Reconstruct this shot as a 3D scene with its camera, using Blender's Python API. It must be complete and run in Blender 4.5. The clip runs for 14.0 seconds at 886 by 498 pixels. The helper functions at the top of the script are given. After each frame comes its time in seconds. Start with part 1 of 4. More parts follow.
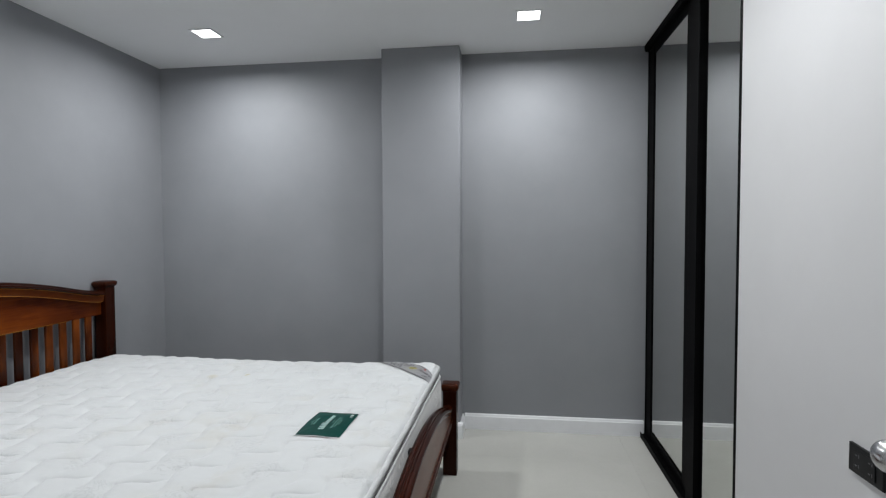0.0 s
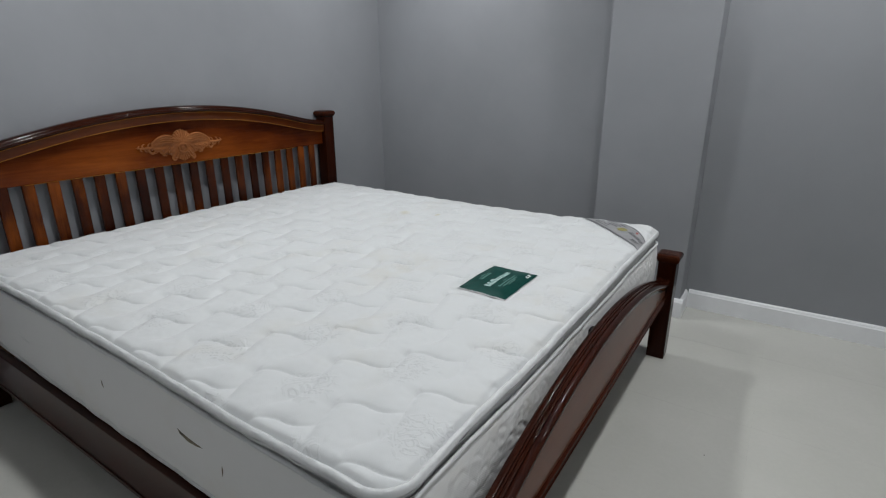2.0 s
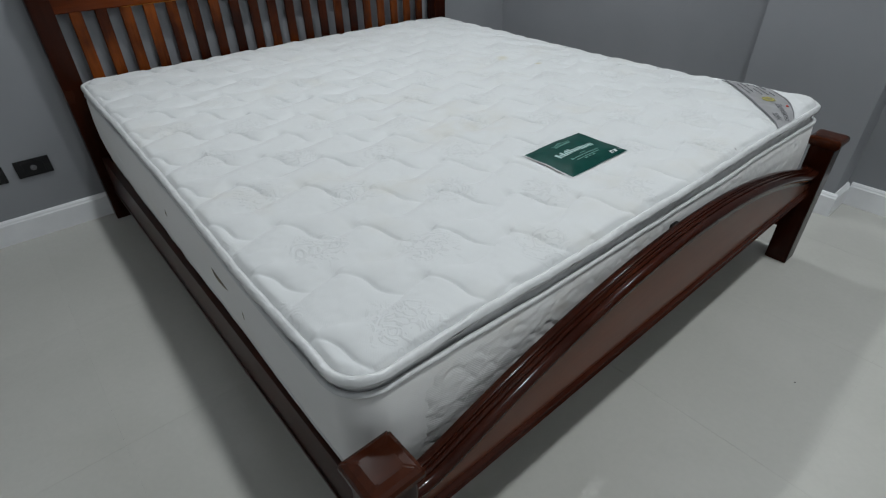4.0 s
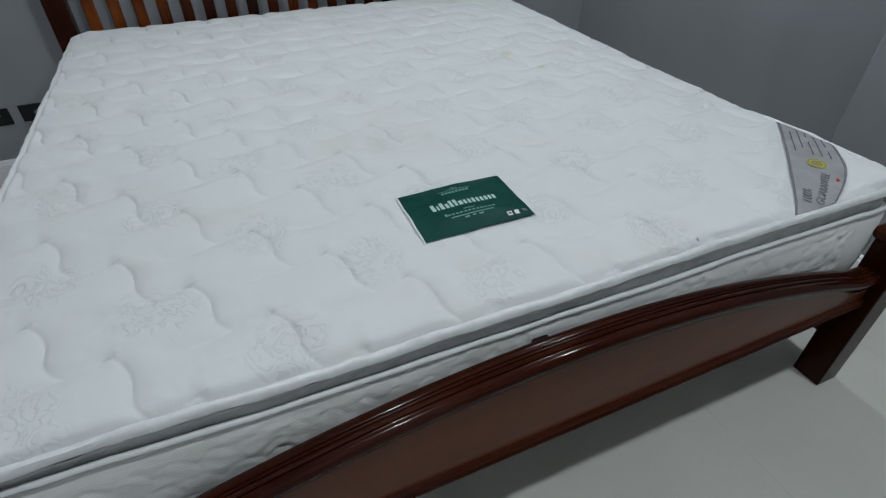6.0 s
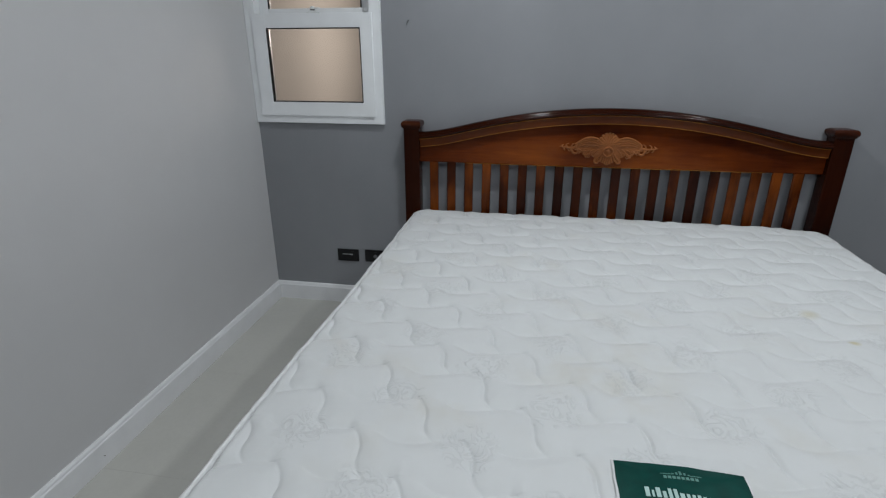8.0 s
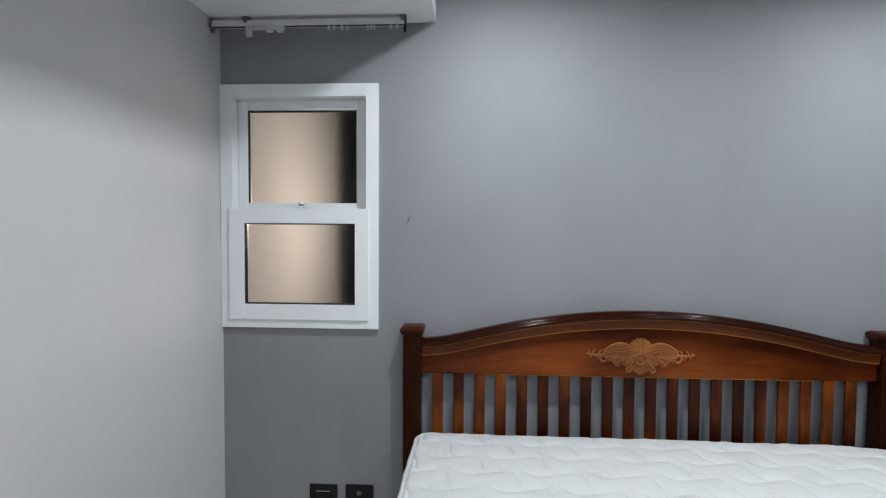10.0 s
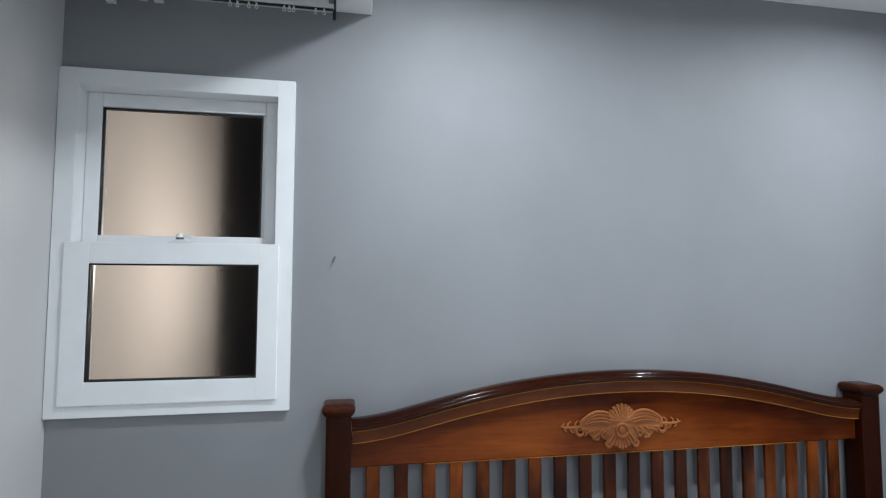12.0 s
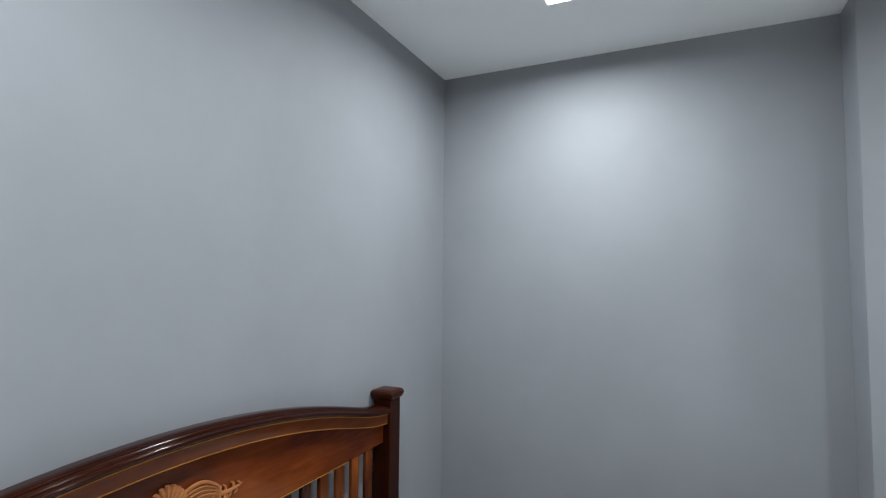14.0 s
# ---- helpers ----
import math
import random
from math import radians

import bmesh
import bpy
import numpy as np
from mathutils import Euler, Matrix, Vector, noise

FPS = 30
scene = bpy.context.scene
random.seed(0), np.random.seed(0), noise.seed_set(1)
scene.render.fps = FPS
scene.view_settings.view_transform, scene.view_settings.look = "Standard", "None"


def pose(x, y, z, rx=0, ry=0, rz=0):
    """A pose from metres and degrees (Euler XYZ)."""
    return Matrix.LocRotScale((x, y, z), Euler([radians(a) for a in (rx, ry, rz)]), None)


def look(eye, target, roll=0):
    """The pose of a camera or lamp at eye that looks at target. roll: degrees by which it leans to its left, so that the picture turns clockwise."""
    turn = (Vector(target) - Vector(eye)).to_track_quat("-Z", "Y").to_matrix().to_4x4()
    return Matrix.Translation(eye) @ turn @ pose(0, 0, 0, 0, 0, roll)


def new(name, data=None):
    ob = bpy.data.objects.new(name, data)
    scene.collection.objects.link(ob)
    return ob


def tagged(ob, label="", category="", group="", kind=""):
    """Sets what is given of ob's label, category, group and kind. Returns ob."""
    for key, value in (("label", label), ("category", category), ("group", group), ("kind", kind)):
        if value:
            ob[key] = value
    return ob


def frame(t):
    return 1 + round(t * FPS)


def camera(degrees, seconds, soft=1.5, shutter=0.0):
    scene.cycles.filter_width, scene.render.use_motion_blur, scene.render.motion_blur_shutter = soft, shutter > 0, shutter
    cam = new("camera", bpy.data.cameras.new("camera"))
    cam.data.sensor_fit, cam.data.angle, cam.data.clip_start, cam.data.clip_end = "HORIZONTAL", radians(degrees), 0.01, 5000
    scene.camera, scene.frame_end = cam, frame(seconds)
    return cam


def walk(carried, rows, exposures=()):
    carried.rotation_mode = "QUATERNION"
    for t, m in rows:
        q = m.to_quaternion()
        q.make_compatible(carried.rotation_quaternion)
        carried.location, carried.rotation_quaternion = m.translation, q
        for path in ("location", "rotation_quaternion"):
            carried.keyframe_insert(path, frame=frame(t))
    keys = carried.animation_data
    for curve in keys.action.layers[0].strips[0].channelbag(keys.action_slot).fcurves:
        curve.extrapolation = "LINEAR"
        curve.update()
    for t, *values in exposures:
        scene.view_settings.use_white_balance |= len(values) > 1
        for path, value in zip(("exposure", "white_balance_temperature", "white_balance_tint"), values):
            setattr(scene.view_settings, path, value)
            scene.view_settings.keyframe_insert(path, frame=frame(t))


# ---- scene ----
cam = camera(80.8, 14.0, 1.25)
PATH = [
    (0, (2.488, -0.124, 1.334), (2.228, 1.857, 1.262), -0.2),
    (0.5, (2.518, -0.008, 1.291), (2.119, 1.937, 1.052), -0.1),
    (1, (2.485, 0.149, 1.285), (2.001, 2.044, 0.867), -0.2),
    (1.5, (2.481, 0.256, 1.266), (1.802, 2.052, 0.705), -0.2),
    (2, (2.519, 0.33, 1.238), (1.471, 1.913, 0.607), -0.2),
    (2.5, (2.564, 0.359, 1.191), (1.348, 1.734, 0.396), -0.4),
    (2.7, (2.55, 0.35, 1.173), (1.341, 1.678, 0.293), -0.3),
    (4.8, (2.585, 0.868, 1.222), (1.279, 1.769, 0.003), -0.3),
    (5, (2.587, 0.929, 1.209), (1.240, 1.771, -0.006), -0.3),
    (5.5, (2.580, 1.137, 1.195), (1.184, 1.880, -0.029), -0.1),
    (6, (2.603, 1.331, 1.199), (1.166, 1.959, -0.041), -0.1),
    (6.5, (2.616, 1.449, 1.248), (1.054, 1.663, 0.018), -0.0),
    (7, (2.585, 1.465, 1.28), (0.928, 1.411, 0.162), -0.1),
    (7.5, (2.58, 1.442, 1.313), (0.809, 1.219, 0.411), 0.1),
    (8, (2.569, 1.423, 1.353), (0.729, 1.101, 0.64), -0.1),
    (8.5, (2.481, 1.362, 1.419), (0.596, 0.991, 0.864), -0.0),
    (9, (2.365, 1.281, 1.441), (0.417, 0.987, 1.094), 0.3),
    (11.3, (1.909, 0.865, 1.406), (-0.09, 0.888, 1.476), 0.2),
    (11.5, (1.846, 0.857, 1.389), (-0.152, 0.907, 1.477), 0.3),
    (12, (1.702, 0.865, 1.409), (-0.265, 1.21, 1.529), 0.2),
    (12.5, (1.464, 0.89, 1.453), (-0.37, 1.682, 1.551), 0.4),
    (13, (1.35, 0.863, 1.439), (-0.293, 1.998, 1.557), 0.4),
    (13.5, (1.253, 0.85, 1.466), (-0.066, 2.349, 1.574), 0.4),
    (14, (1.104, 0.944, 1.456), (0.266, 2.757, 1.577), 0.5),
]
EXPOSURES = [
    (0, -0.40, 6650, 10), (1.5, -0.56, 6700, 10), (2.5, -0.57, 6650, 10), (2.7, -0.57, 6650, 10), (5, -0.76, 6350, 6), (6.5, -0.90, 6300, 6), (7, -0.93, 6350, 7), (7.5, -0.84, 6400, 8), (8.2, -0.79, 6500, 9), (9, -0.55, 6500, 10), (11.5, -0.09, 6330, 8), (12, -0.11, 6250, 8), (13, -0.13, 6230, 7), (14, -0.06, 6350, 7),
]
walk(cam, [(t, look(eye, target, roll)) for t, eye, target, roll in PATH], EXPOSURES)

# ---- world and lamps ----
world = bpy.data.worlds.new("night")
scene.world = world
world.use_nodes = True
world.node_tree.nodes["Background"].inputs[0].default_value = (0.02, 0.025, 0.04, 1)
world.node_tree.nodes["Background"].inputs[1].default_value = 0.15

CEIL, NORTH, EAST, SOFFIT_Y, SOFFIT_Z = 2.49, 3.335, 3.28, 0.92, 2.29
LAMPS = [(0.72, 2.755), (2.58, 2.755), (0.72, 1.26), (2.58, 1.26)]
for lx, ly in LAMPS:
    lamp = bpy.data.lights.new("downlight_beam", "AREA")
    lamp.shape, lamp.size, lamp.energy, lamp.spread = "SQUARE", 0.10, 21.0, radians(170)
    lamp.color = (0.93, 0.97, 1.0)
    new("downlight_beam", lamp).matrix_world = pose(lx, ly, CEIL - 0.006)
yard = bpy.data.lights.new("yard_lamp_beam", "POINT")
yard.energy, yard.color, yard.shadow_soft_size = 56.0, (1.0, 0.925, 0.86), 0.1
new("yard_lamp_beam", yard).matrix_world = pose(-1.30, 0.85, 1.50)


# ---- materials ----
def base(name, rough=0.5, metal=0.0, color=(0.5, 0.5, 0.5)):
    m = bpy.data.materials.new(name)
    m.use_nodes = True
    nt = m.node_tree
    b = nt.nodes["Principled BSDF"]
    b.inputs["Roughness"].default_value = rough
    b.inputs["Metallic"].default_value = metal
    b.inputs["Base Color"].default_value = (*color, 1)
    return m, nt, b


def nd(nt, kind, **kw):
    n = nt.nodes.new(kind)
    for k, v in kw.items():
        n.inputs[k].default_value = v
    return n


def coords(nt, scale=(1, 1, 1)):
    g = nt.nodes.new("ShaderNodeNewGeometry")
    mp = nd(nt, "ShaderNodeMapping", Scale=scale)
    nt.links.new(g.outputs["Position"], mp.inputs["Vector"])
    return mp.outputs["Vector"]


def noise_tex(nt, vec, scale, detail=4.0, rough=0.55, dist=0.0):
    n = nd(nt, "ShaderNodeTexNoise", Scale=scale, Detail=detail, Roughness=rough, Distortion=dist)
    nt.links.new(vec, n.inputs["Vector"])
    return n.outputs["Fac"]


def ramp(nt, fac, stops):
    r = nt.nodes.new("ShaderNodeValToRGB")
    e = r.color_ramp.elements
    while len(e) < len(stops):
        e.new(0.5)
    for el, (p, c) in zip(e, stops):
        el.position = p
        el.color = (*c, 1) if len(c) == 3 else c
    nt.links.new(fac, r.inputs["Fac"])
    return r.outputs["Color"]


def mix(nt, fac, a, b, mode="MIX"):
    m = nt.nodes.new("ShaderNodeMix")
    m.data_type, m.blend_type = "RGBA", mode
    for sock, v in ((m.inputs[0], fac), (m.inputs[6], a), (m.inputs[7], b)):
        if isinstance(v, (int, float)):
            sock.default_value = v
        elif isinstance(v, tuple):
            sock.default_value = (*v, 1)
        else:
            nt.links.new(v, sock)
    return m.outputs[2]


def bump(nt, b, height, strength, distance=0.002):
    n = nd(nt, "ShaderNodeBump", Strength=strength, Distance=distance)
    nt.links.new(height, n.inputs["Height"])
    nt.links.new(n.outputs["Normal"], b.inputs["Normal"])
    return n


def math_node(nt, op, a, b=None):
    m = nt.nodes.new("ShaderNodeMath")
    m.operation = op
    for sock, v in zip(m.inputs, (a, b)):
        if v is None:
            continue
        if isinstance(v, (int, float)):
            sock.default_value = v
        else:
            nt.links.new(v, sock)
    return m.outputs[0]


def paint(name, color, rough=0.55, spread=0.06, grain=0.12):
    """Rolled wall paint: faint blotches, roller stipple."""
    m, nt, b = base(name, rough)
    v = coords(nt)
    lo = tuple(c * (1 - spread) for c in color)
    hi = tuple(min(1, c * (1 + spread)) for c in color)
    big = noise_tex(nt, v, 1.7, 5, 0.6)
    col = ramp(nt, big, [(0.3, lo), (0.7, hi)])
    nt.links.new(col, b.inputs["Base Color"])
    r = noise_tex(nt, v, 9.0, 3)
    rr = nd(nt, "ShaderNodeMapRange")
    rr.inputs["To Min"].default_value, rr.inputs["To Max"].default_value = rough - 0.06, rough + 0.08
    nt.links.new(r, rr.inputs["Value"])
    nt.links.new(rr.outputs[0], b.inputs["Roughness"])
    fine = noise_tex(nt, v, 420.0, 3, 0.6)
    wob = noise_tex(nt, v, 5.0, 2)
    h = math_node(nt, "ADD", fine, math_node(nt, "MULTIPLY", wob, 4.0))
    bump(nt, b, h, grain, 0.0012)
    return m


def wood(name, dark, mid, light, along="y", rough=0.2, blotch=0.5, coat=0.6, burst=None):
    """Stained and varnished timber, grain along one axis; burst: centre and radii in y and z of a hand-toned paler patch."""
    m, nt, b = base(name, rough)
    sc = {"x": (1.2, 16, 16), "y": (16, 1.2, 16), "z": (16, 16, 1.2)}[along]
    v = coords(nt, sc)
    g = noise_tex(nt, v, 2.2, 8, 0.65, 0.6)
    fine = noise_tex(nt, v, 11.0, 5, 0.7)
    patch = noise_tex(nt, coords(nt, {"x": (0.6, 1, 1), "y": (1, 0.6, 1), "z": (1, 1, 0.6)}[along]), 3.8, 4, 0.55)
    info = nt.nodes.new("ShaderNodeObjectInfo")
    wob = math_node(nt, "ADD", math_node(nt, "MULTIPLY", math_node(nt, "SUBTRACT", g, 0.5), 0.36), math_node(nt, "MULTIPLY", math_node(nt, "SUBTRACT", patch, 0.5), blotch * 1.25))
    shade = math_node(nt, "ADD", math_node(nt, "ADD", wob, 0.56), math_node(nt, "MULTIPLY", math_node(nt, "SUBTRACT", info.outputs["Random"], 0.5), 0.15))
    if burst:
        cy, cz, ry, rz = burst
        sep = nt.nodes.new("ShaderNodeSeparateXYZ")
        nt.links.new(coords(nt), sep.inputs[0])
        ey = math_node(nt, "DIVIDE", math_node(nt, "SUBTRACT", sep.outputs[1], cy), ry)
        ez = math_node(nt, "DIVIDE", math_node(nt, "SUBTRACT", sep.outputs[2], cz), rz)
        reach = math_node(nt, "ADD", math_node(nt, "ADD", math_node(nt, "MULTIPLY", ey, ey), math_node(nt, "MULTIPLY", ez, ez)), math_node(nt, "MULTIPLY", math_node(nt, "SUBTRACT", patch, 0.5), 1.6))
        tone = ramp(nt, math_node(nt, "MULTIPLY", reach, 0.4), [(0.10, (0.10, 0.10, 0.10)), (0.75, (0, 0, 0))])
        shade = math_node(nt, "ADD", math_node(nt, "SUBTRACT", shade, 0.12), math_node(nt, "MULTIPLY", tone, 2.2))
    col = ramp(nt, shade, [(0.38, dark), (0.56, mid), (0.78, light)])
    streak = ramp(nt, fine, [(0.35, (0.6, 0.55, 0.5)), (0.6, (1, 1, 1))])
    nt.links.new(mix(nt, 0.28, col, streak, "MULTIPLY"), b.inputs["Base Color"])
    b.inputs["Coat Weight"].default_value = coat * 0.25
    b.inputs["Coat Roughness"].default_value = 0.06
    b.inputs["Specular IOR Level"].default_value = 0.09 if coat else 0.0
    rr = nd(nt, "ShaderNodeMapRange")
    rr.inputs["To Min"].default_value, rr.inputs["To Max"].default_value = rough - 0.05, rough + 0.08
    nt.links.new(patch, rr.inputs["Value"])
    nt.links.new(rr.outputs[0], b.inputs["Roughness"])
    bump(nt, b, fine, 0.12, 0.0006)
    return m


def plain(name, color, rough=0.4, metal=0.0, vary=0.08, scale=14.0, bumps=0.05, gloss=0.5):
    m, nt, b = base(name, rough, metal)
    b.inputs["Specular IOR Level"].default_value = gloss
    v = coords(nt)
    n = noise_tex(nt, v, scale, 4)
    nt.links.new(ramp(nt, n, [(0.3, tuple(c * (1 - vary) for c in color)), (0.7, tuple(min(1, c * (1 + vary)) for c in color))]), b.inputs["Base Color"])
    bump(nt, b, noise_tex(nt, v, scale * 18, 3), bumps, 0.0006)
    return m


GREY = paint("grey_wall_paint", (0.235, 0.242, 0.26), 0.62)
PALE = paint("pale_grey_wall_paint", (0.55, 0.55, 0.558), 0.62, 0.03)
CEILING = paint("white_ceiling_paint", (0.80, 0.803, 0.807), 0.7, 0.02, 0.06)
WHITE_TRIM = plain("white_skirting_gloss", (0.74, 0.75, 0.77), 0.3, vary=0.03)
PVC = plain("white_window_plastic", (0.785, 0.803, 0.822), 0.28, vary=0.02)
BLACK_ALU = plain("black_powder_coated_aluminium", (0.003, 0.003, 0.0033), 0.5, vary=0.2, gloss=0.02)
BLACK_PLASTIC = plain("black_switch_plastic", (0.007, 0.007, 0.008), 0.35, vary=0.15, gloss=0.3)
GASKET = plain("black_rubber_gasket", (0.01, 0.01, 0.01), 0.6)
STEEL = plain("brushed_steel", (0.55, 0.55, 0.56), 0.25, 1.0)
DARK_STEEL = plain("dull_dark_steel", (0.16, 0.16, 0.17), 0.4, 0.7)
GREY_ALU = plain("grey_anodised_aluminium", (0.48, 0.49, 0.50), 0.4, 0.3)
TRACK_ALU = plain("dull_grey_aluminium", (0.56, 0.565, 0.57), 0.4, 0.2)
GLIDER = plain("translucent_white_plastic", (0.7, 0.72, 0.72), 0.4)
RAIL_WOOD = wood("dark_red_mahogany_along_bed", (0.016, 0.0042, 0.0028), (0.032, 0.0084, 0.0052), (0.048, 0.013, 0.0075), "x", 0.3)
FOOT_WOOD = wood("dark_red_mahogany_across_bed", (0.0144, 0.0031, 0.0018), (0.0316, 0.0072, 0.0036), (0.0634, 0.0151, 0.0066), "y", 0.15, 0.35)
FOOT_PANEL = wood("dull_brown_mahogany_veneer", (0.0920, 0.0294, 0.0153), (0.1267, 0.0417, 0.0208), (0.1567, 0.0529, 0.0254), "y", 0.30, 0.3, 0.8)
POST_WOOD = wood("dark_red_mahogany_upright", (0.0102, 0.0018, 0.0005), (0.0204, 0.0037, 0.0010), (0.0347, 0.0069, 0.0017), "z", 0.24, 0.5, 0.3)
# paler than the posts: light from above on the caps is put into the colour
CAP_WOOD = wood("lit_mahogany_cap", (0.0200, 0.0042, 0.0016), (0.0400, 0.0090, 0.0030), (0.0640, 0.0160, 0.0050), "y", 0.24, 0.5, 0.5)
HEAD_WOOD = wood("dark_reeded_mahogany", (0.0116, 0.0020, 0.0007), (0.0231, 0.0041, 0.0010), (0.0421, 0.0083, 0.0018), "y", 0.13, 0.4)
FACE_WOOD = wood("amber_stained_rail_face", (0.0340, 0.0067, 0.0015), (0.0723, 0.0158, 0.0029), (0.1275, 0.0316, 0.0055), "y", 0.18, 0.5)
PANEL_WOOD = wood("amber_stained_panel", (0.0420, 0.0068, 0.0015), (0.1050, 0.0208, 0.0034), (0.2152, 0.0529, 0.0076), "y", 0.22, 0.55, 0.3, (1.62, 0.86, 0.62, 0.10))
SLAT_WOOD = wood("amber_stained_slats", (0.0161, 0.0027, 0.0007), (0.0430, 0.0085, 0.0015), (0.1992, 0.0491, 0.0073), "z", 0.22, 0.85, 0.3)
AMBER_EDGE = wood("worn_amber_edge", (0.0810, 0.0216, 0.0051), (0.1800, 0.0540, 0.0102), (0.3060, 0.0990, 0.0204), "y", 0.45, 0.6, 0.0)
GILT = wood("worn_golden_edge", (0.16, 0.055, 0.010), (0.30, 0.12, 0.022), (0.42, 0.19, 0.04), "y", 0.25, 0.6, 0.0)
CARVED = wood("unvarnished_carved_appliance", (0.19, 0.066, 0.023), (0.34, 0.127, 0.045), (0.50, 0.210, 0.078), "y", 0.38, 0.5, 0.3)
BOARD = wood("raw_board", (0.10, 0.07, 0.04), (0.16, 0.11, 0.07), (0.22, 0.16, 0.10), "x", 0.6, 0.4, 0.0)


def tile_material():
    """Polished porcelain: pale grey with faint clouding, mirror-like glaze."""
    m, nt, b = base("polished_porcelain_tile", 0.1)
    v = coords(nt)
    info = nt.nodes.new("ShaderNodeObjectInfo")
    n = noise_tex(nt, v, 3.0, 6, 0.6, 0.4)
    fine = noise_tex(nt, v, 60.0, 4, 0.6)
    col = ramp(nt, n, [(0.3, (0.455, 0.453, 0.420)), (0.7, (0.49, 0.486, 0.455))])
    col = mix(nt, 0.08, col, ramp(nt, fine, [(0.35, (0.7, 0.7, 0.7)), (0.65, (1, 1, 1))]), "MULTIPLY")
    tone = math_node(nt, "ADD", 0.985, math_node(nt, "MULTIPLY", info.outputs["Random"], 0.025))
    nt.links.new(mix(nt, 1.0, col, tone, "MULTIPLY"), b.inputs["Base Color"])
    rr = nd(nt, "ShaderNodeMapRange")
    rr.inputs["To Min"].default_value, rr.inputs["To Max"].default_value = 0.07, 0.2
    nt.links.new(noise_tex(nt, v, 7.0, 4), rr.inputs["Value"])
    nt.links.new(rr.outputs[0], b.inputs["Roughness"])
    bump(nt, b, noise_tex(nt, v, 4.0, 2), 0.05, 0.002)
    return m


TILE = tile_material()
GROUT = plain("grey_grout", (0.45, 0.448, 0.418), 0.25, vary=0.15, scale=40)


def fabric(name, color, motif=True, weave=900.0, rib=0.10):
    """Knitted mattress ticking with woven scrolls, yellowed here and there."""
    m, nt, b = base(name, 0.75)
    v = coords(nt)
    stain = noise_tex(nt, v, 2.3, 4, 0.6)
    spot = noise_tex(nt, v, 9.0, 3, 0.5)
    sm = math_node(nt, "MULTIPLY", ramp(nt, stain, [(0.5, (0, 0, 0)), (0.75, (1, 1, 1))]), ramp(nt, spot, [(0.45, (0, 0, 0)), (0.75, (1, 1, 1))]))
    col = mix(nt, math_node(nt, "MULTIPLY", sm, 0.55), color, (color[0] * 0.86, color[1] * 0.78, color[2] * 0.64))
    fine = noise_tex(nt, v, weave, 2, 0.5)
    w = nd(nt, "ShaderNodeTexWave", Scale=120.0, Distortion=0.4)
    w.wave_type, w.bands_direction = "BANDS", "DIAGONAL"
    nt.links.new(v, w.inputs["Vector"])
    h = math_node(nt, "ADD", math_node(nt, "MULTIPLY", fine, 0.35), math_node(nt, "MULTIPLY", w.outputs["Fac"], rib))
    if motif:
        # small woven flowers on a staggered lattice
        sep = nt.nodes.new("ShaderNodeSeparateXYZ")
        nt.links.new(coords(nt), sep.inputs[0])
        def off_centre(axis, period, start):
            f = math_node(nt, "FRACT", math_node(nt, "DIVIDE", math_node(nt, "SUBTRACT", sep.outputs[axis], start), period))
            return math_node(nt, "MULTIPLY", math_node(nt, "SUBTRACT", f, 0.5), period)
        def radius(sx, sy):
            dx, dy = off_centre(0, 0.288, sx - 0.144), off_centre(1, 0.352, sy - 0.176)
            return math_node(nt, "SQRT", math_node(nt, "ADD", math_node(nt, "MULTIPLY", dx, dx), math_node(nt, "MULTIPLY", dy, dy)))
        rad = math_node(nt, "MINIMUM", radius(1.169, 0.975), radius(1.313, 1.151))
        rag = noise_tex(nt, v, 24.0, 2.0, 0.5)
        rough_rad = math_node(nt, "ADD", rad, math_node(nt, "MULTIPLY", math_node(nt, "SUBTRACT", rag, 0.5), 0.07))
        mask = ramp(nt, math_node(nt, "MULTIPLY", rough_rad, 10.0), [(0.44, (1, 1, 1)), (0.68, (0, 0, 0))])
        curl = noise_tex(nt, v, 21.0, 1.5, 0.4, 1.6)
        petal = math_node(nt, "SINE", math_node(nt, "ADD", math_node(nt, "MULTIPLY", rad, 170.0), math_node(nt, "MULTIPLY", curl, 30.0)))
        scroll = math_node(nt, "MULTIPLY", mask, ramp(nt, petal, [(0.05, (0, 0, 0)), (0.75, (1, 1, 1))]))
        h = math_node(nt, "ADD", h, math_node(nt, "MULTIPLY", scroll, 3.0))
        # shade of the embossed relief, mixed into the scrolls' colour
        col = mix(nt, math_node(nt, "MULTIPLY", scroll, 0.32), col, (color[0] * 0.78, color[1] * 0.78, color[2] * 0.78))
    if motif:
        for px, py, rad, tint in ((1.181, 2.302, 0.016, (0.42, 0.36, 0.16)), (1.02, 2.26, 0.030, (0.45, 0.42, 0.32)), (2.079, 2.085, 0.004, (0.05, 0.045, 0.04))):
            dist = nt.nodes.new("ShaderNodeVectorMath")
            dist.operation = "DISTANCE"
            nt.links.new(coords(nt, (1, 1, 0)), dist.inputs[0])
            dist.inputs[1].default_value = (px, py, 0)
            ring = math_node(nt, "ADD", dist.outputs["Value"], math_node(nt, "MULTIPLY", spot, rad * 0.8))
            col = mix(nt, ramp(nt, math_node(nt, "DIVIDE", ring, rad * 2), [(0.35, (0.7, 0.7, 0.7)), (0.75, (0, 0, 0))]), col, tint)
    nt.links.new(col, b.inputs["Base Color"])
    b.inputs["Sheen Weight"].default_value = 0.15
    bump(nt, b, h, 0.35, 0.0016)
    return m


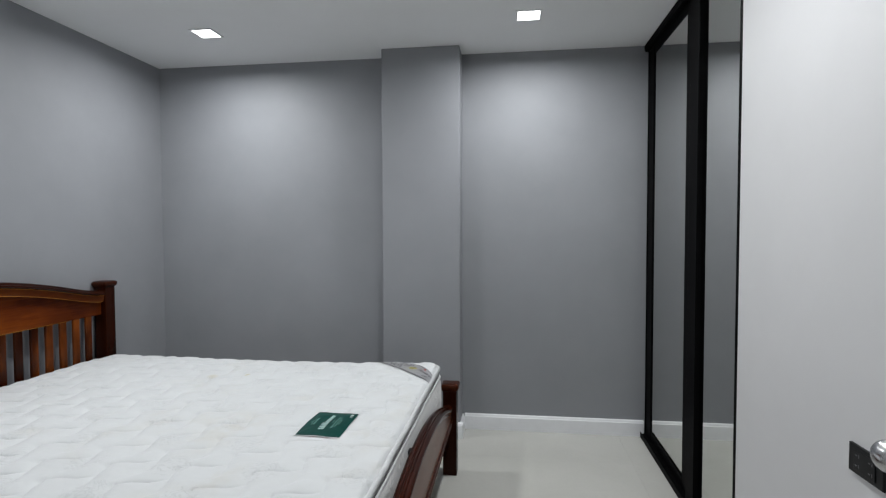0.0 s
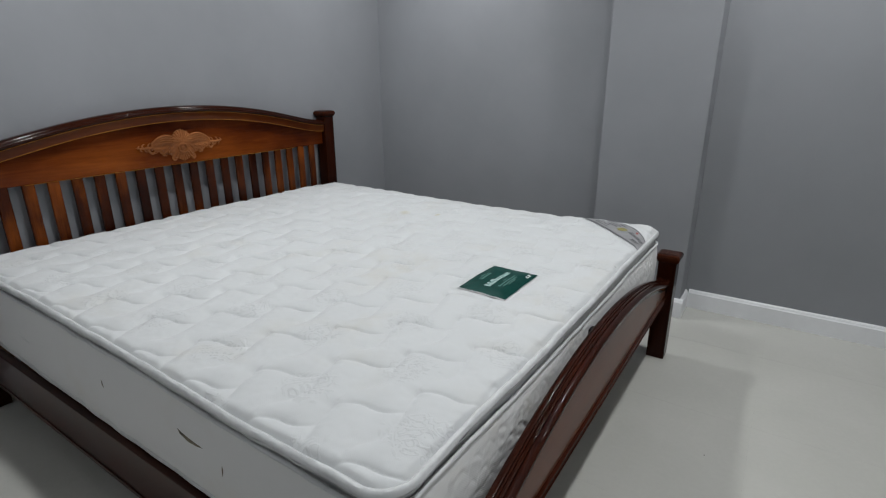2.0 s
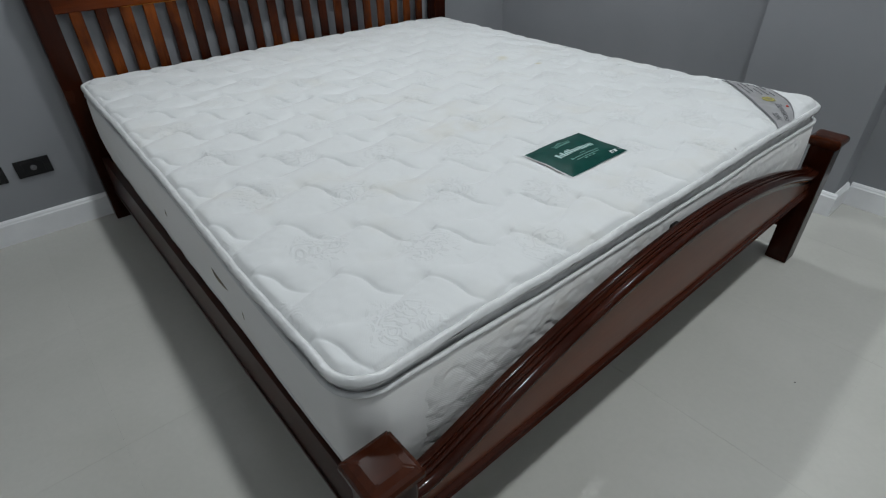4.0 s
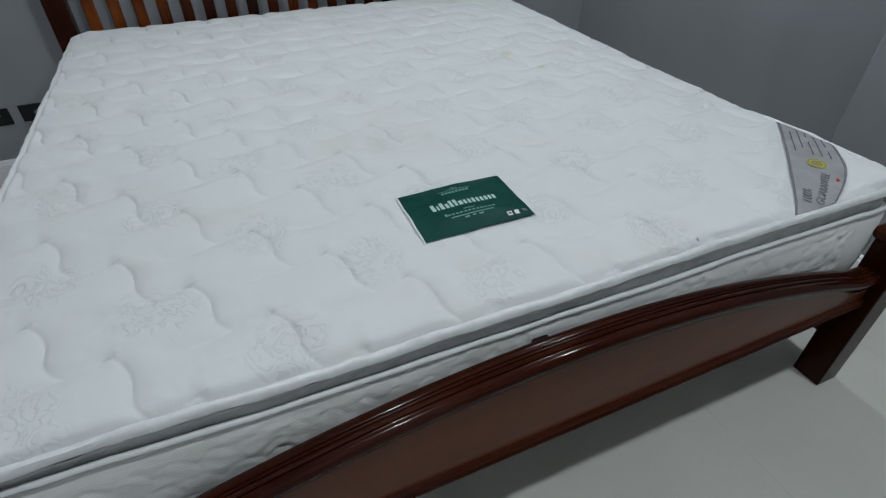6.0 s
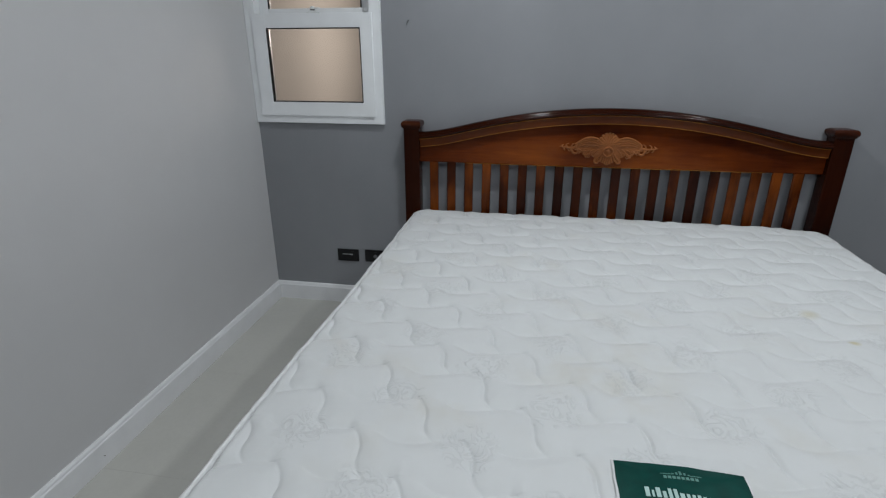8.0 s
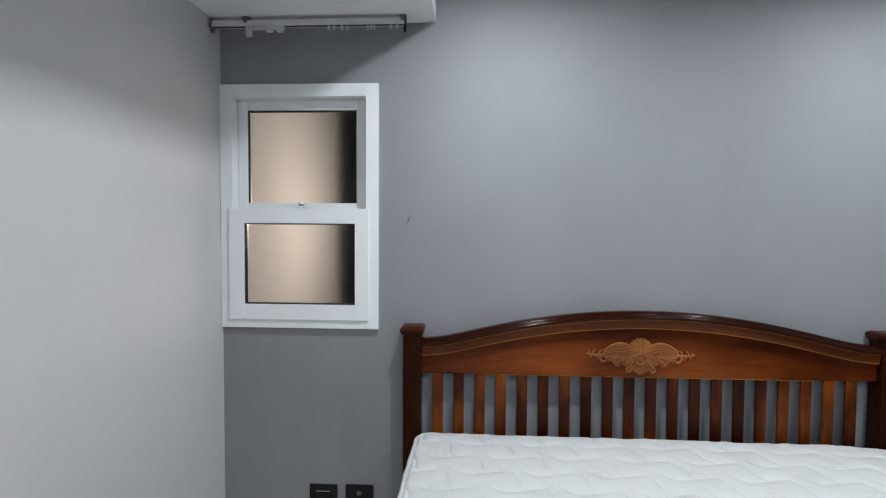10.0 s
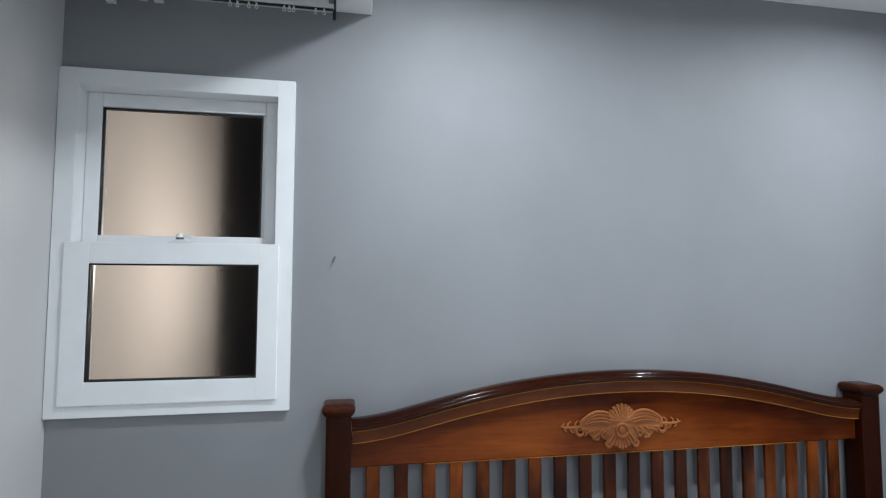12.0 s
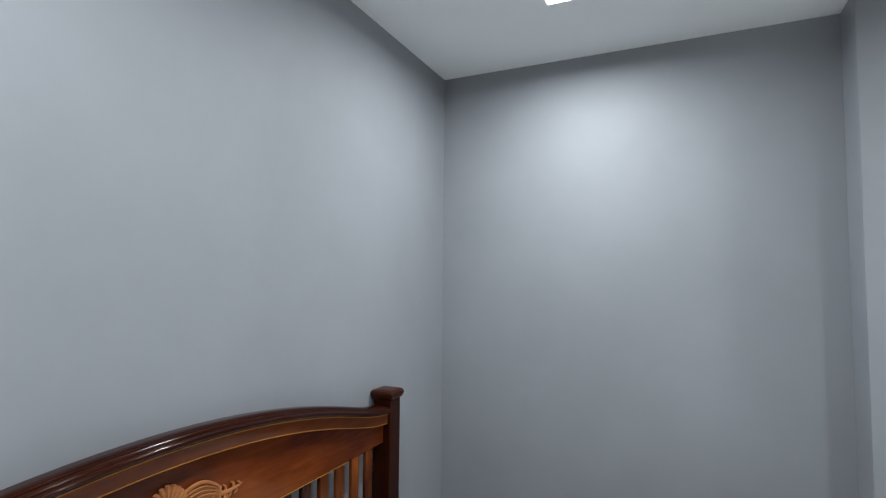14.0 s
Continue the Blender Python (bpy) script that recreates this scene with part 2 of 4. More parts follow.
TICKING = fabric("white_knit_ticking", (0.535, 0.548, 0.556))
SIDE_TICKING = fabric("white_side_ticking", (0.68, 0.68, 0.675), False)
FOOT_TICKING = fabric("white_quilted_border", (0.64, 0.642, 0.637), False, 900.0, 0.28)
GUSSET = plain("grey_gusset_cloth", (0.50, 0.505, 0.51), 0.5, vary=0.15, scale=30)
SATIN = plain("white_satin_piping", (0.56, 0.57, 0.575), 0.35, vary=0.06, scale=60, bumps=0.3)
SILVER = plain("silver_satin_ribbon", (0.36, 0.36, 0.37), 0.32, 0.35, vary=0.12, scale=30, bumps=0.1)
GREEN = plain("dark_green_satin", (0.0012, 0.040, 0.0325), 0.45, vary=0.2, scale=25, bumps=0.15, gloss=0.1)
PRINT = plain("pale_green_print", (0.36, 0.50, 0.48), 0.6)
PRINT_DIM = plain("dim_green_print", (0.10, 0.23, 0.20), 0.6)
PRINT_WHITE = plain("white_print", (0.66, 0.68, 0.68), 0.6)
PRINT_DARK = plain("grey_print", (0.13, 0.13, 0.14), 0.6)
YELLOW = plain("yellow_print", (0.46, 0.41, 0.05), 0.4)
OLIVE = plain("olive_print", (0.22, 0.20, 0.08), 0.4)
RED = plain("red_print", (0.5, 0.05, 0.03), 0.5)
STAIN = plain("brown_scuffed_cloth", (0.17, 0.148, 0.108), 0.9, vary=0.4, scale=50)
RENDERED = paint("beige_rendered_outside_wall", (0.58, 0.545, 0.51), 0.8)
DARK_YARD = plain("dark_yard", (0.012, 0.012, 0.013), 0.9)

MIRROR, mnt, mb = base("greenish_mirror", 0.02, 1.0, (0.67, 0.68, 0.662))
GLASS, gnt, gb = base("bronze_obscured_glass", 0.26, 0.0, (0.91, 0.86, 0.815))
gb.inputs["Transmission Weight"].default_value = 1.0
gb.inputs["IOR"].default_value = 1.15
bump(gnt, gb, noise_tex(gnt, coords(gnt), 160.0, 2), 0.06, 0.001)
LENS, lnt, lb = base("lit_opal_lens", 0.5)
lb.inputs["Emission Color"].default_value = (0.95, 0.98, 1.0, 1)
lb.inputs["Emission Strength"].default_value = 9.0


# ---- geometry helpers ----
def part(name, bm, material, parent=None, label="", smooth=False):
    me = bpy.data.meshes.new(name)
    bm.normal_update()
    bm.to_mesh(me)
    bm.free()
    me.materials.append(material)
    if smooth:
        me.shade_smooth()
        me.set_sharp_from_angle(angle=radians(38))
    ob = new(name, me)
    if parent is not None:
        ob.parent = parent
    if label:
        ob["label"] = label
    return ob


def structure(ob, label, category):
    return tagged(ob, label, category, kind="structure")


def thing(name, label, category, at=(0, 0, 0), group=""):
    ob = new(name)
    ob.location = at
    return tagged(ob, label, category, group)


def block(x0, x1, y0, y1, z0, z1, bev=0.0, seg=2, bm=None):
    own = bmesh.new()
    bmesh.ops.create_cube(own, size=1.0, matrix=Matrix.Translation(((x0 + x1) / 2, (y0 + y1) / 2, (z0 + z1) / 2)) @ Matrix.Diagonal((x1 - x0, y1 - y0, z1 - z0, 1)))
    if bev:
        bmesh.ops.bevel(own, geom=own.edges[:], offset=bev, segments=seg, affect="EDGES", profile=0.6)
    if bm is None:
        return own
    tmp = bpy.data.meshes.new("tmp")
    own.to_mesh(tmp)
    own.free()
    bm.from_mesh(tmp)
    bpy.data.meshes.remove(tmp)
    return bm


def blocks(*boxes, bev=0.0):
    bm = bmesh.new()
    for b in boxes:
        block(*b, bev=bev, bm=bm)
    return bm


def loft(rings, closed_ring=True, cap=True):
    """Skin over rings of equal length."""
    bm = bmesh.new()
    vs = [[bm.verts.new(p) for p in ring] for ring in rings]
    n = len(rings[0])
    for a, b in zip(vs, vs[1:]):
        for i in range(n if closed_ring else n - 1):
            j = (i + 1) % n
            bm.faces.new((a[i], a[j], b[j], b[i]))
    if cap and closed_ring:
        bm.faces.new(vs[0][::-1])
        bm.faces.new(vs[-1])
    bmesh.ops.recalc_face_normals(bm, faces=bm.faces[:])
    return bm


def tube(points, radius, sides=8, taper=None, bm=None):
    """A round rod through points; taper gives a factor per point."""
    own = bmesh.new()
    pts = [Vector(p) for p in points]
    rings = []
    for i, p in enumerate(pts):
        t = (pts[min(i + 1, len(pts) - 1)] - pts[max(i - 1, 0)]).normalized()
        up = Vector((1, 0, 0)) if abs(t.x) < 0.9 else Vector((0, 0, 1))
        u = t.cross(up).normalized()
        w = t.cross(u)
        r = radius * (taper[i] if taper else 1)
        rings.append([own.verts.new(p + r * (math.cos(a) * u + math.sin(a) * w)) for a in (2 * math.pi * k / sides for k in range(sides))])
    for a, b in zip(rings, rings[1:]):
        for i in range(sides):
            j = (i + 1) % sides
            own.faces.new((a[i], a[j], b[j], b[i]))
    own.faces.new(rings[0][::-1])
    own.faces.new(rings[-1])
    bmesh.ops.recalc_face_normals(own, faces=own.faces[:])
    if bm is None:
        return own
    tmp = bpy.data.meshes.new("tmp")
    own.to_mesh(tmp)
    own.free()
    bm.from_mesh(tmp)
    bpy.data.meshes.remove(tmp)
    return bm


def dome(cx, cy, cz, rx, ry, rz, bm, seg=12):
    bmesh.ops.create_uvsphere(bm, u_segments=seg, v_segments=seg // 2 + 2, radius=1.0, matrix=Matrix.Translation((cx, cy, cz)) @ Matrix.Diagonal((rx, ry, rz, 1)))
    return bm


def thicken(bm, t):
    bm.normal_update()
    if bm.faces and sum(f.normal.z for f in bm.faces) < 0:
        bmesh.ops.reverse_faces(bm, faces=bm.faces[:])
        bm.normal_update()
    bmesh.ops.solidify(bm, geom=bm.faces[:], thickness=t)


def arch_sweep(path, section):
    """path: (y, z) points; section: (x, below) pairs, below measured square to the path."""
    rings = []
    for i, (y, z) in enumerate(path):
        a, b = path[max(i - 1, 0)], path[min(i + 1, len(path) - 1)]
        dy, dz = b[0] - a[0], b[1] - a[1]
        n = math.hypot(dy, dz)
        rings.append([(x, y + dz / n * d, z - dy / n * d) for x, d in section])
    return loft(rings)


def frame_bm(x0, x1, y0, y1, z0, z1, w, bev=0.0015, wb=None):
    """A rectangular frame standing in a plane of constant x, its members mitred by overlap-free butts."""
    wb = wb or w
    return blocks((x0, x1, y0, y0 + w, z0, z1), (x0, x1, y1 - w, y1, z0, z1), (x0 + 0.0005, x1 - 0.0005, y0 + w - 0.0005, y1 - w + 0.0005, z1 - w, z1), (x0 + 0.0005, x1 - 0.0005, y0 + w - 0.0005, y1 - w + 0.0005, z0, z0 + wb), bev=bev)


# ---- the room ----
T = 0.15
WY0, WY1, WZ0, WZ1 = 0.012, 0.672, 1.017, 2.03
structure(part("wall_west", blocks((-T, 0, -T, WY0, 0, 2.7), (-T, 0, WY1, NORTH + T, 0, 2.7), (-T, 0, WY0, WY1, 0, WZ0), (-T, 0, WY0, WY1, WZ1, 2.7)), GREY), "grey painted wall behind the headboard with a small window", "wall")
structure(part("wall_north", block(0, 4.1, NORTH, NORTH + T, 0, 2.7), GREY), "grey painted wall beyond the side of the bed", "wall")
structure(part("wall_column", block(1.665, 2.165, 3.155, NORTH, 0, CEIL, 0.004), GREY), "grey painted boxed column standing out of the wall", "column")
DX0, DX1, DZ = 2.27, 3.19, 2.06
structure(part("wall_south", blocks((0, DX0, -0.11, 0, 0, 2.7), (DX1, EAST + 0.1, -0.11, 0, 0, 2.7), (DX0, DX1, -0.11, 0, DZ, 2.7)), PALE), "pale grey painted wall with the doorway", "wall")
WARD_Y = 1.82
structure(part("wall_east", block(EAST, EAST + 0.1, 0, WARD_Y, 0, 2.7, 0.003), PALE), "pale grey painted wall beside the wardrobe", "wall")
structure(part("wall_wardrobe_side", block(EAST + 0.1, 4.1, WARD_Y - 0.1, WARD_Y - 0.001, 0, 2.7), PALE), "plain wall closing the wardrobe niche", "wall")
structure(part("wall_wardrobe_back", block(4.0, 4.1, WARD_Y, NORTH, 0, 2.7), PALE), "plain wall at the back of the wardrobe", "wall")
structure(part("ceiling", block(-T, 4.2, -1.6, NORTH + T, CEIL, CEIL + 0.12), CEILING), "flat white painted ceiling", "ceiling")
structure(part("soffit", block(0, EAST, 0, SOFFIT_Y, SOFFIT_Z, CEIL, 0.004), CEILING), "white boxed-down strip of ceiling above the window", "soffit")
structure(part("wall_hall", blocks((1.9, 2.0, -1.6, -0.11, 0, CEIL), (3.5, 3.6, -1.6, -0.11, 0, CEIL), (2.0, 3.5, -1.6, -1.5, 0, CEIL)), PALE), "plain pale walls of the hall outside the doorway", "wall")

# skirting boards with a small rounded top
def skirting(name, ax, a0, a1, at, out):
    """Along x (ax 0) or y (ax 1); out is the way it stands off its wall."""
    prof = [(0.0, 0.0), (0.016, 0.0), (0.016, 0.086), (0.012, 0.091), (0.011, 0.097), (0.006, 0.104), (0.0, 0.104)]
    rings = []
    for a in (a0, a1):
        rings.append([(a, at + out * d, z) if ax == 0 else (at + out * d, a, z) for d, z in prof])
    structure(part(name, loft(rings), WHITE_TRIM), "white gloss skirting board along the foot of the wall", "baseboard")


skirting("baseboard", 1, 0.0, NORTH, 0.0, 1)
skirting("baseboard", 0, 0.016, DX0 - 0.002, 0.0, 1)
skirting("baseboard", 0, 0.016, 1.665, NORTH, -1)
skirting("baseboard", 0, 1.649, 2.181, 3.155, -1)
skirting("baseboard", 1, 3.155, NORTH - 0.016, 1.665, -1)
skirting("baseboard", 1, 3.155, NORTH - 0.016, 2.165, 1)
skirting("baseboard", 0, 2.181, 3.335, NORTH, -1)

# ---- window ----
window = structure(new("window_1"), "white plastic sash window with bronze obscured glass", "window")
part("window_frame", frame_bm(-0.10, 0.018, 0.002, 0.681, 1.008, 2.041, 0.053, wb=0.036), PVC, window)
part("track_stop", frame_bm(-0.098, -0.052, 0.0552, 0.6278, 1.0442, 1.9878, 0.010, 0.002), PVC, window)
# added strip: blacks out the lamp-lit frame edge seen through the lower pane
part("sliver_blocker", blocks((-0.096, -0.022, 0.0551, 0.0585, 1.046, 1.498), bev=0.0005), GASKET, window, "added black strip hiding the lit frame edge behind the lower pane")
upper = part("upper_sash", frame_bm(-0.080, -0.040, 0.0555, 0.6275, 1.500, 1.9875, 0.044, 0.004), PVC, window)
part("sash_step", frame_bm(-0.056, -0.047, 0.0900, 0.5830, 1.530, 1.949, 0.008, 0.001), PVC, upper)
part("pane", block(-0.062, -0.057, 0.0975, 0.5755, 1.538, 1.942), GLASS, upper)
part("gasket", frame_bm(-0.0565, -0.0425, 0.0980, 0.5750, 1.5385, 1.9415, 0.005, 0), GASKET, upper)
lower = part("lower_sash", blocks((-0.018, 0.026, 0.040, 0.108, 1.044, 1.518), (-0.018, 0.026, 0.583, 0.642, 1.044, 1.518), (-0.0175, 0.0255, 0.1075, 0.5835, 1.455, 1.518), (-0.0175, 0.0255, 0.1075, 0.5835, 1.044, 1.111), bev=0.0015), PVC, window)
part("pane", block(-0.002, 0.003, 0.104, 0.587, 1.107, 1.459), GLASS, lower)
part("gasket", frame_bm(0.0045, 0.0240, 0.1075, 0.5835, 1.1105, 1.4555, 0.0055, 0), GASKET, lower)
latch = part("latch", blocks((-0.002, 0.026, 0.322, 0.380, 1.518, 1.524), (0.002, 0.020, 0.332, 0.372, 1.524, 1.530), bev=0.002), GLIDER, window, "translucent plastic sash latch")
part("pivot", tube([(0.011, 0.350, 1.530), (0.011, 0.350, 1.536)], 0.011, 14), DARK_STEEL, latch)
cam_arm = tube([(0.011, 0.350, 1.536), (0.011, 0.350, 1.545), (0.011, 0.350, 1.549)], 0.0125, 16, [1.0, 0.9, 0.5])
block(0.006, 0.017, 0.352, 0.386, 1.537, 1.543, 0.002, bm=cam_arm)
part("cam", cam_arm, GLIDER, latch)

# outside the window
structure(part("outside_wall", block(-2.35, -T, -0.26, -0.10, -0.3, 3.4), RENDERED), "beige rendered outside wall beside the window", "wall")
structure(part("outside_ground", block(-6, -T, -4, 5, -0.4, -0.3), DARK_YARD), "dark paved yard at night", "ground")
structure(part("outside_backdrop", block(-6.2, -6, -4, 5, -0.4, 4), DARK_YARD), "dark night backdrop beyond the window", "backdrop")

# ---- curtain track under the soffit ----
rail = thing("curtain_track", "bare grey aluminium curtain track fixed under the white soffit", "curtain track", (0.085, 0.41, SOFFIT_Z))
def rp(name, bm, mat, label=""):
    ob = part(name, bm, mat, rail, label)
    ob.matrix_parent_inverse = Matrix.Translation((-0.085, -0.41, -SOFFIT_Z))
    return ob
rp("track", blocks((0.072, 0.098, 0.012, 0.800, SOFFIT_Z - 0.036, SOFFIT_Z - 0.020), (0.070, 0.074, 0.012, 0.800, SOFFIT_Z - 0.040, SOFFIT_Z - 0.016), (0.096, 0.100, 0.012, 0.800, SOFFIT_Z - 0.040, SOFFIT_Z - 0.016), bev=0.001), TRACK_ALU)
rp("slot", block(0.075, 0.095, 0.014, 0.798, SOFFIT_Z - 0.0378, SOFFIT_Z - 0.0362, 0.0004), BLACK_PLASTIC, "dark slot along the underside")
for by in (0.14, 0.78):
    rp("bracket", blocks((0.070, 0.096, by, by + 0.026, SOFFIT_Z - 0.0165, SOFFIT_Z), (0.096, 0.1025, by + 0.004, by + 0.022, SOFFIT_Z - 0.026, SOFFIT_Z - 0.012), bev=0.001), DARK_STEEL)
rp("end_cap", blocks((0.066, 0.104, 0.800, 0.806, SOFFIT_Z - 0.042, SOFFIT_Z - 0.008), (0.080, 0.090, 0.796, 0.806, SOFFIT_Z - 0.068, SOFFIT_Z - 0.042), bev=0.001), BLACK_PLASTIC)
rp("end_cap", blocks((0.066, 0.104, 0.004, 0.014, SOFFIT_Z - 0.044, SOFFIT_Z - 0.008), (0.078, 0.096, 0.006, 0.018, SOFFIT_Z - 0.058, SOFFIT_Z - 0.042), bev=0.001), DARK_STEEL)
rp("pull_carrier", blocks((0.076, 0.094, 0.150, 0.310, SOFFIT_Z - 0.050, SOFFIT_Z - 0.038), (0.078, 0.094, 0.152, 0.176, SOFFIT_Z - 0.078, SOFFIT_Z - 0.050), (0.080, 0.094, 0.236, 0.262, SOFFIT_Z - 0.062, SOFFIT_Z - 0.050), (0.080, 0.094, 0.280, 0.306, SOFFIT_Z - 0.064, SOFFIT_Z - 0.050), bev=0.003), TRACK_ALU)
for gy in (0.492, 0.513, 0.546, 0.568, 0.650, 0.665, 0.678, 0.744, 0.770):
    bm = block(0.082, 0.090, gy - 0.0025, gy + 0.0025, SOFFIT_Z - 0.046, SOFFIT_Z - 0.038, 0.001)
    tube([(0.086, gy + 0.0042 * math.cos(a), SOFFIT_Z - 0.051 + 0.0050 * math.sin(a)) for a in (k * math.pi / 5 for k in range(11))], 0.0012, 5, bm=bm)
    rp("glider", bm, GLIDER)

# ---- hook on the wall ----
hook = thing("wall_hook", "small dark metal hook screwed into the grey wall", "hook", (0.0, 0.812, 1.476))
part("shank", tube([(-0.004, 0, 0.006), (0.008, 0, 0.006), (0.011, -0.002, 0.003), (0.012, -0.006, -0.012)], 0.0024, 8), DARK_STEEL, hook)
part("washer", tube([(0.0, 0, 0.006), (0.002, 0, 0.006)], 0.0035, 12), DARK_STEEL, hook)


# ---- sockets ----
def socket(at, turn, w, h, kind, label):
    """A plate in its own yz plane, standing off towards +x."""
    ob = thing("wall_socket", label, "socket", group="black wall plates")
    ob.matrix_world = Matrix.Translation(at) @ Matrix.Rotation(turn, 4, "Z")
    part("plate", block(0, 0.008, -w / 2, w / 2, -h / 2, h / 2, 0.003), BLACK_PLASTIC, ob)
    part("insert", block(0.0082, 0.0105, -w * 0.3, w * 0.3, -h * 0.34, h * 0.34, 0.001), BLACK_PLASTIC, ob)
    if kind == "power":
        for sy in (-0.022, 0.022):
            for sz in (-0.012, 0.012):
                part("outlet_slot", blocks((0.0104, 0.0112, sy - 0.008, sy - 0.002, sz - 0.0015, sz + 0.0015), (0.0104, 0.0112, sy + 0.003, sy + 0.0055, sz - 0.004, sz + 0.004), bev=0.0004), DARK_STEEL, ob)
    elif kind == "aerial":
        jack = tube([(0.010, 0, 0), (0.0125, 0, 0)], 0.011, 16)
        tube([(0.0125, 0, 0), (0.017, 0, 0)], 0.0045, 12, bm=jack)
        part("aerial_jack", jack, DARK_STEEL, ob)
    else:
        part("cover_strip", block(0.0107, 0.0120, -w * 0.24, w * 0.24, 0.006, 0.009), GREY_ALU, ob)
    return ob


socket((0.0, 0.440, 0.290), 0.0, 0.122, 0.070, "blank", "black plastic wall plate low on the grey wall beside the bed")
socket((0.0, 0.598, 0.293), 0.0, 0.122, 0.070, "aerial", "black plastic aerial plate low on the grey wall beside the bed")
socket((EAST, 1.1325, 0.8055), math.pi, 0.117, 0.067, "power", "black double power socket on the pale wall by the door")

# ---- door leaf standing open ----
door = structure(new("door_1"), "white door leaf standing open against the wall", "door")
part("door_leaf", block(3.150, 3.186, 0.006, 0.865, 0.008, 2.045, 0.003), PVC, door)
bm = tube([(3.150, 0.803, 0.961), (3.146, 0.803, 0.961)], 0.030, 20)
tube([(3.148, 0.803, 0.961), (3.118, 0.803, 0.961)], 0.011, 14, bm=bm)
dome(3.102, 0.803, 0.961, 0.024, 0.027, 0.027, bm, 20)
part("door_knob", bm, STEEL, door, "round brushed steel knob", True)
structure(part("door_lining", blocks((DX0 - 0.001, DX0 + 0.022, -0.13, 0.012, 0, DZ), (DX1 - 0.003, DX1 + 0.001, -0.13, 0.004, 0, DZ), (DX0 + 0.022, DX1 - 0.003, -0.13, 0.012, DZ - 0.010, DZ + 0.001), bev=0.001), PVC), "white lining of the doorway", "trim")

# ---- wardrobe with sliding mirror doors ----
wardrobe = thing("sliding_wardrobe", "built-in wardrobe with two black-framed sliding mirror doors", "wardrobe", (3.36, 2.62, 0))
def wp(name, bm, mat, parent=None, label=""):
    ob = part(name, bm, mat, parent or wardrobe, label)
    if parent is None:
        ob.matrix_parent_inverse = Matrix.Translation((-3.36, -2.62, 0))
    return ob
wp("bottom_track", blocks((3.312, 3.391, WARD_Y, NORTH - 0.001, 0, 0.022), (3.312, 3.315, WARD_Y, NORTH - 0.001, 0.022, 0.034), (3.345, 3.349, WARD_Y, NORTH - 0.001, 0.022, 0.034), (3.387, 3.391, WARD_Y, NORTH - 0.001, 0.022, 0.034)), BLACK_ALU)
wp("top_track", blocks((3.318, 3.391, WARD_Y, NORTH - 0.001, CEIL - 0.030, CEIL - 0.001), (3.322, 3.348, WARD_Y, NORTH - 0.001, CEIL - 0.040, CEIL - 0.030), (3.354, 3.388, WARD_Y, NORTH - 0.001, CEIL - 0.040, CEIL - 0.030), bev=0.002), BLACK_ALU)
wp("jamb", block(3.342, 3.391, NORTH - 0.014, NORTH - 0.001, 0.022, CEIL - 0.041, 0.001), BLACK_ALU)
wp("jamb", block(3.303, 3.391, WARD_Y, WARD_Y + 0.022, 0.022, CEIL - 0.041, 0.001), BLACK_ALU)
def mirror_door(x0, y0, y1, near, far, deep):
    d = wp("sliding_door", blocks((x0 + 0.026, x0 + 0.034, y0 + 0.01, y1 - 0.01, 0.04, CEIL - 0.06)), BLACK_ALU)
    for a, b in ((y0, y0 + near), (y1 - far, y1)):
        part("stile", blocks((x0, x0 + 0.038, a, b, 0.028, CEIL - 0.041), bev=0.003), BLACK_ALU, d)
    part("rail", block(x0 + 0.001, x0 + 0.037, y0 + near, y1 - far, 0.028, 0.075, 0.003), BLACK_ALU, d)
    part("rail", block(x0 + 0.001, x0 + 0.037, y0 + near, y1 - far, CEIL - 0.09, CEIL - 0.041, 0.003), BLACK_ALU, d)
    part("mirror", block(x0 + deep, x0 + 0.0255, y0 + near, y1 - far, 0.075, CEIL - 0.09), MIRROR, d, "tall clear mirror")
mirror_door(3.346, 2.36, NORTH - 0.015, 0.25, 0.112, 0.006)
mirror_door(3.304, WARD_Y + 0.023, 2.425, 0.06, 0.108, 0.020)

# ---- bed frame ----
BY = 1.775
bed = thing("bed_frame", "dark mahogany king-size bed frame with a carved arched headboard", "bed", (1.1, BY, 0))
bed_back = Matrix.Translation((-1.1, -BY, 0))
def bp(name, bm, mat, label="", smooth=False):
    ob = part(name, bm, mat, bed, label, smooth)
    ob.matrix_parent_inverse = bed_back
    return ob


def post(x0, x1, y0, y1, top, mat, cap_h=0.036, over=0.011):
    bp("post", block(x0, x1, y0, y1, 0, top - cap_h, 0.004), mat)
    cx, cy = (x0 + x1) / 2, (y0 + y1) / 2
    hx, hy = (x1 - x0) / 2, (y1 - y0) / 2
    rings = []
    for o, z in ((0.001, top - cap_h), (over * 0.55, top - cap_h + 0.006), (over, top - cap_h + 0.016), (over, top - cap_h + 0.025), (over * 0.7, top - 0.004), (over * 0.1, top), (-0.012, top + 0.002)):
        rings.append([(max(cx - hx - o, 0.002), cy - hy - o, z), (cx + hx + o, cy - hy - o, z), (cx + hx + o, cy + hy + o, z), (max(cx - hx - o, 0.002), cy + hy + o, z)])
    c = loft(rings)
    bmesh.ops.bevel(c, geom=[e for e in c.edges if abs(e.verts[0].co.z - e.verts[1].co.z) > 0.001], offset=0.003, segments=2, affect="EDGES")
    bp("post_cap", c, CAP_WOOD)


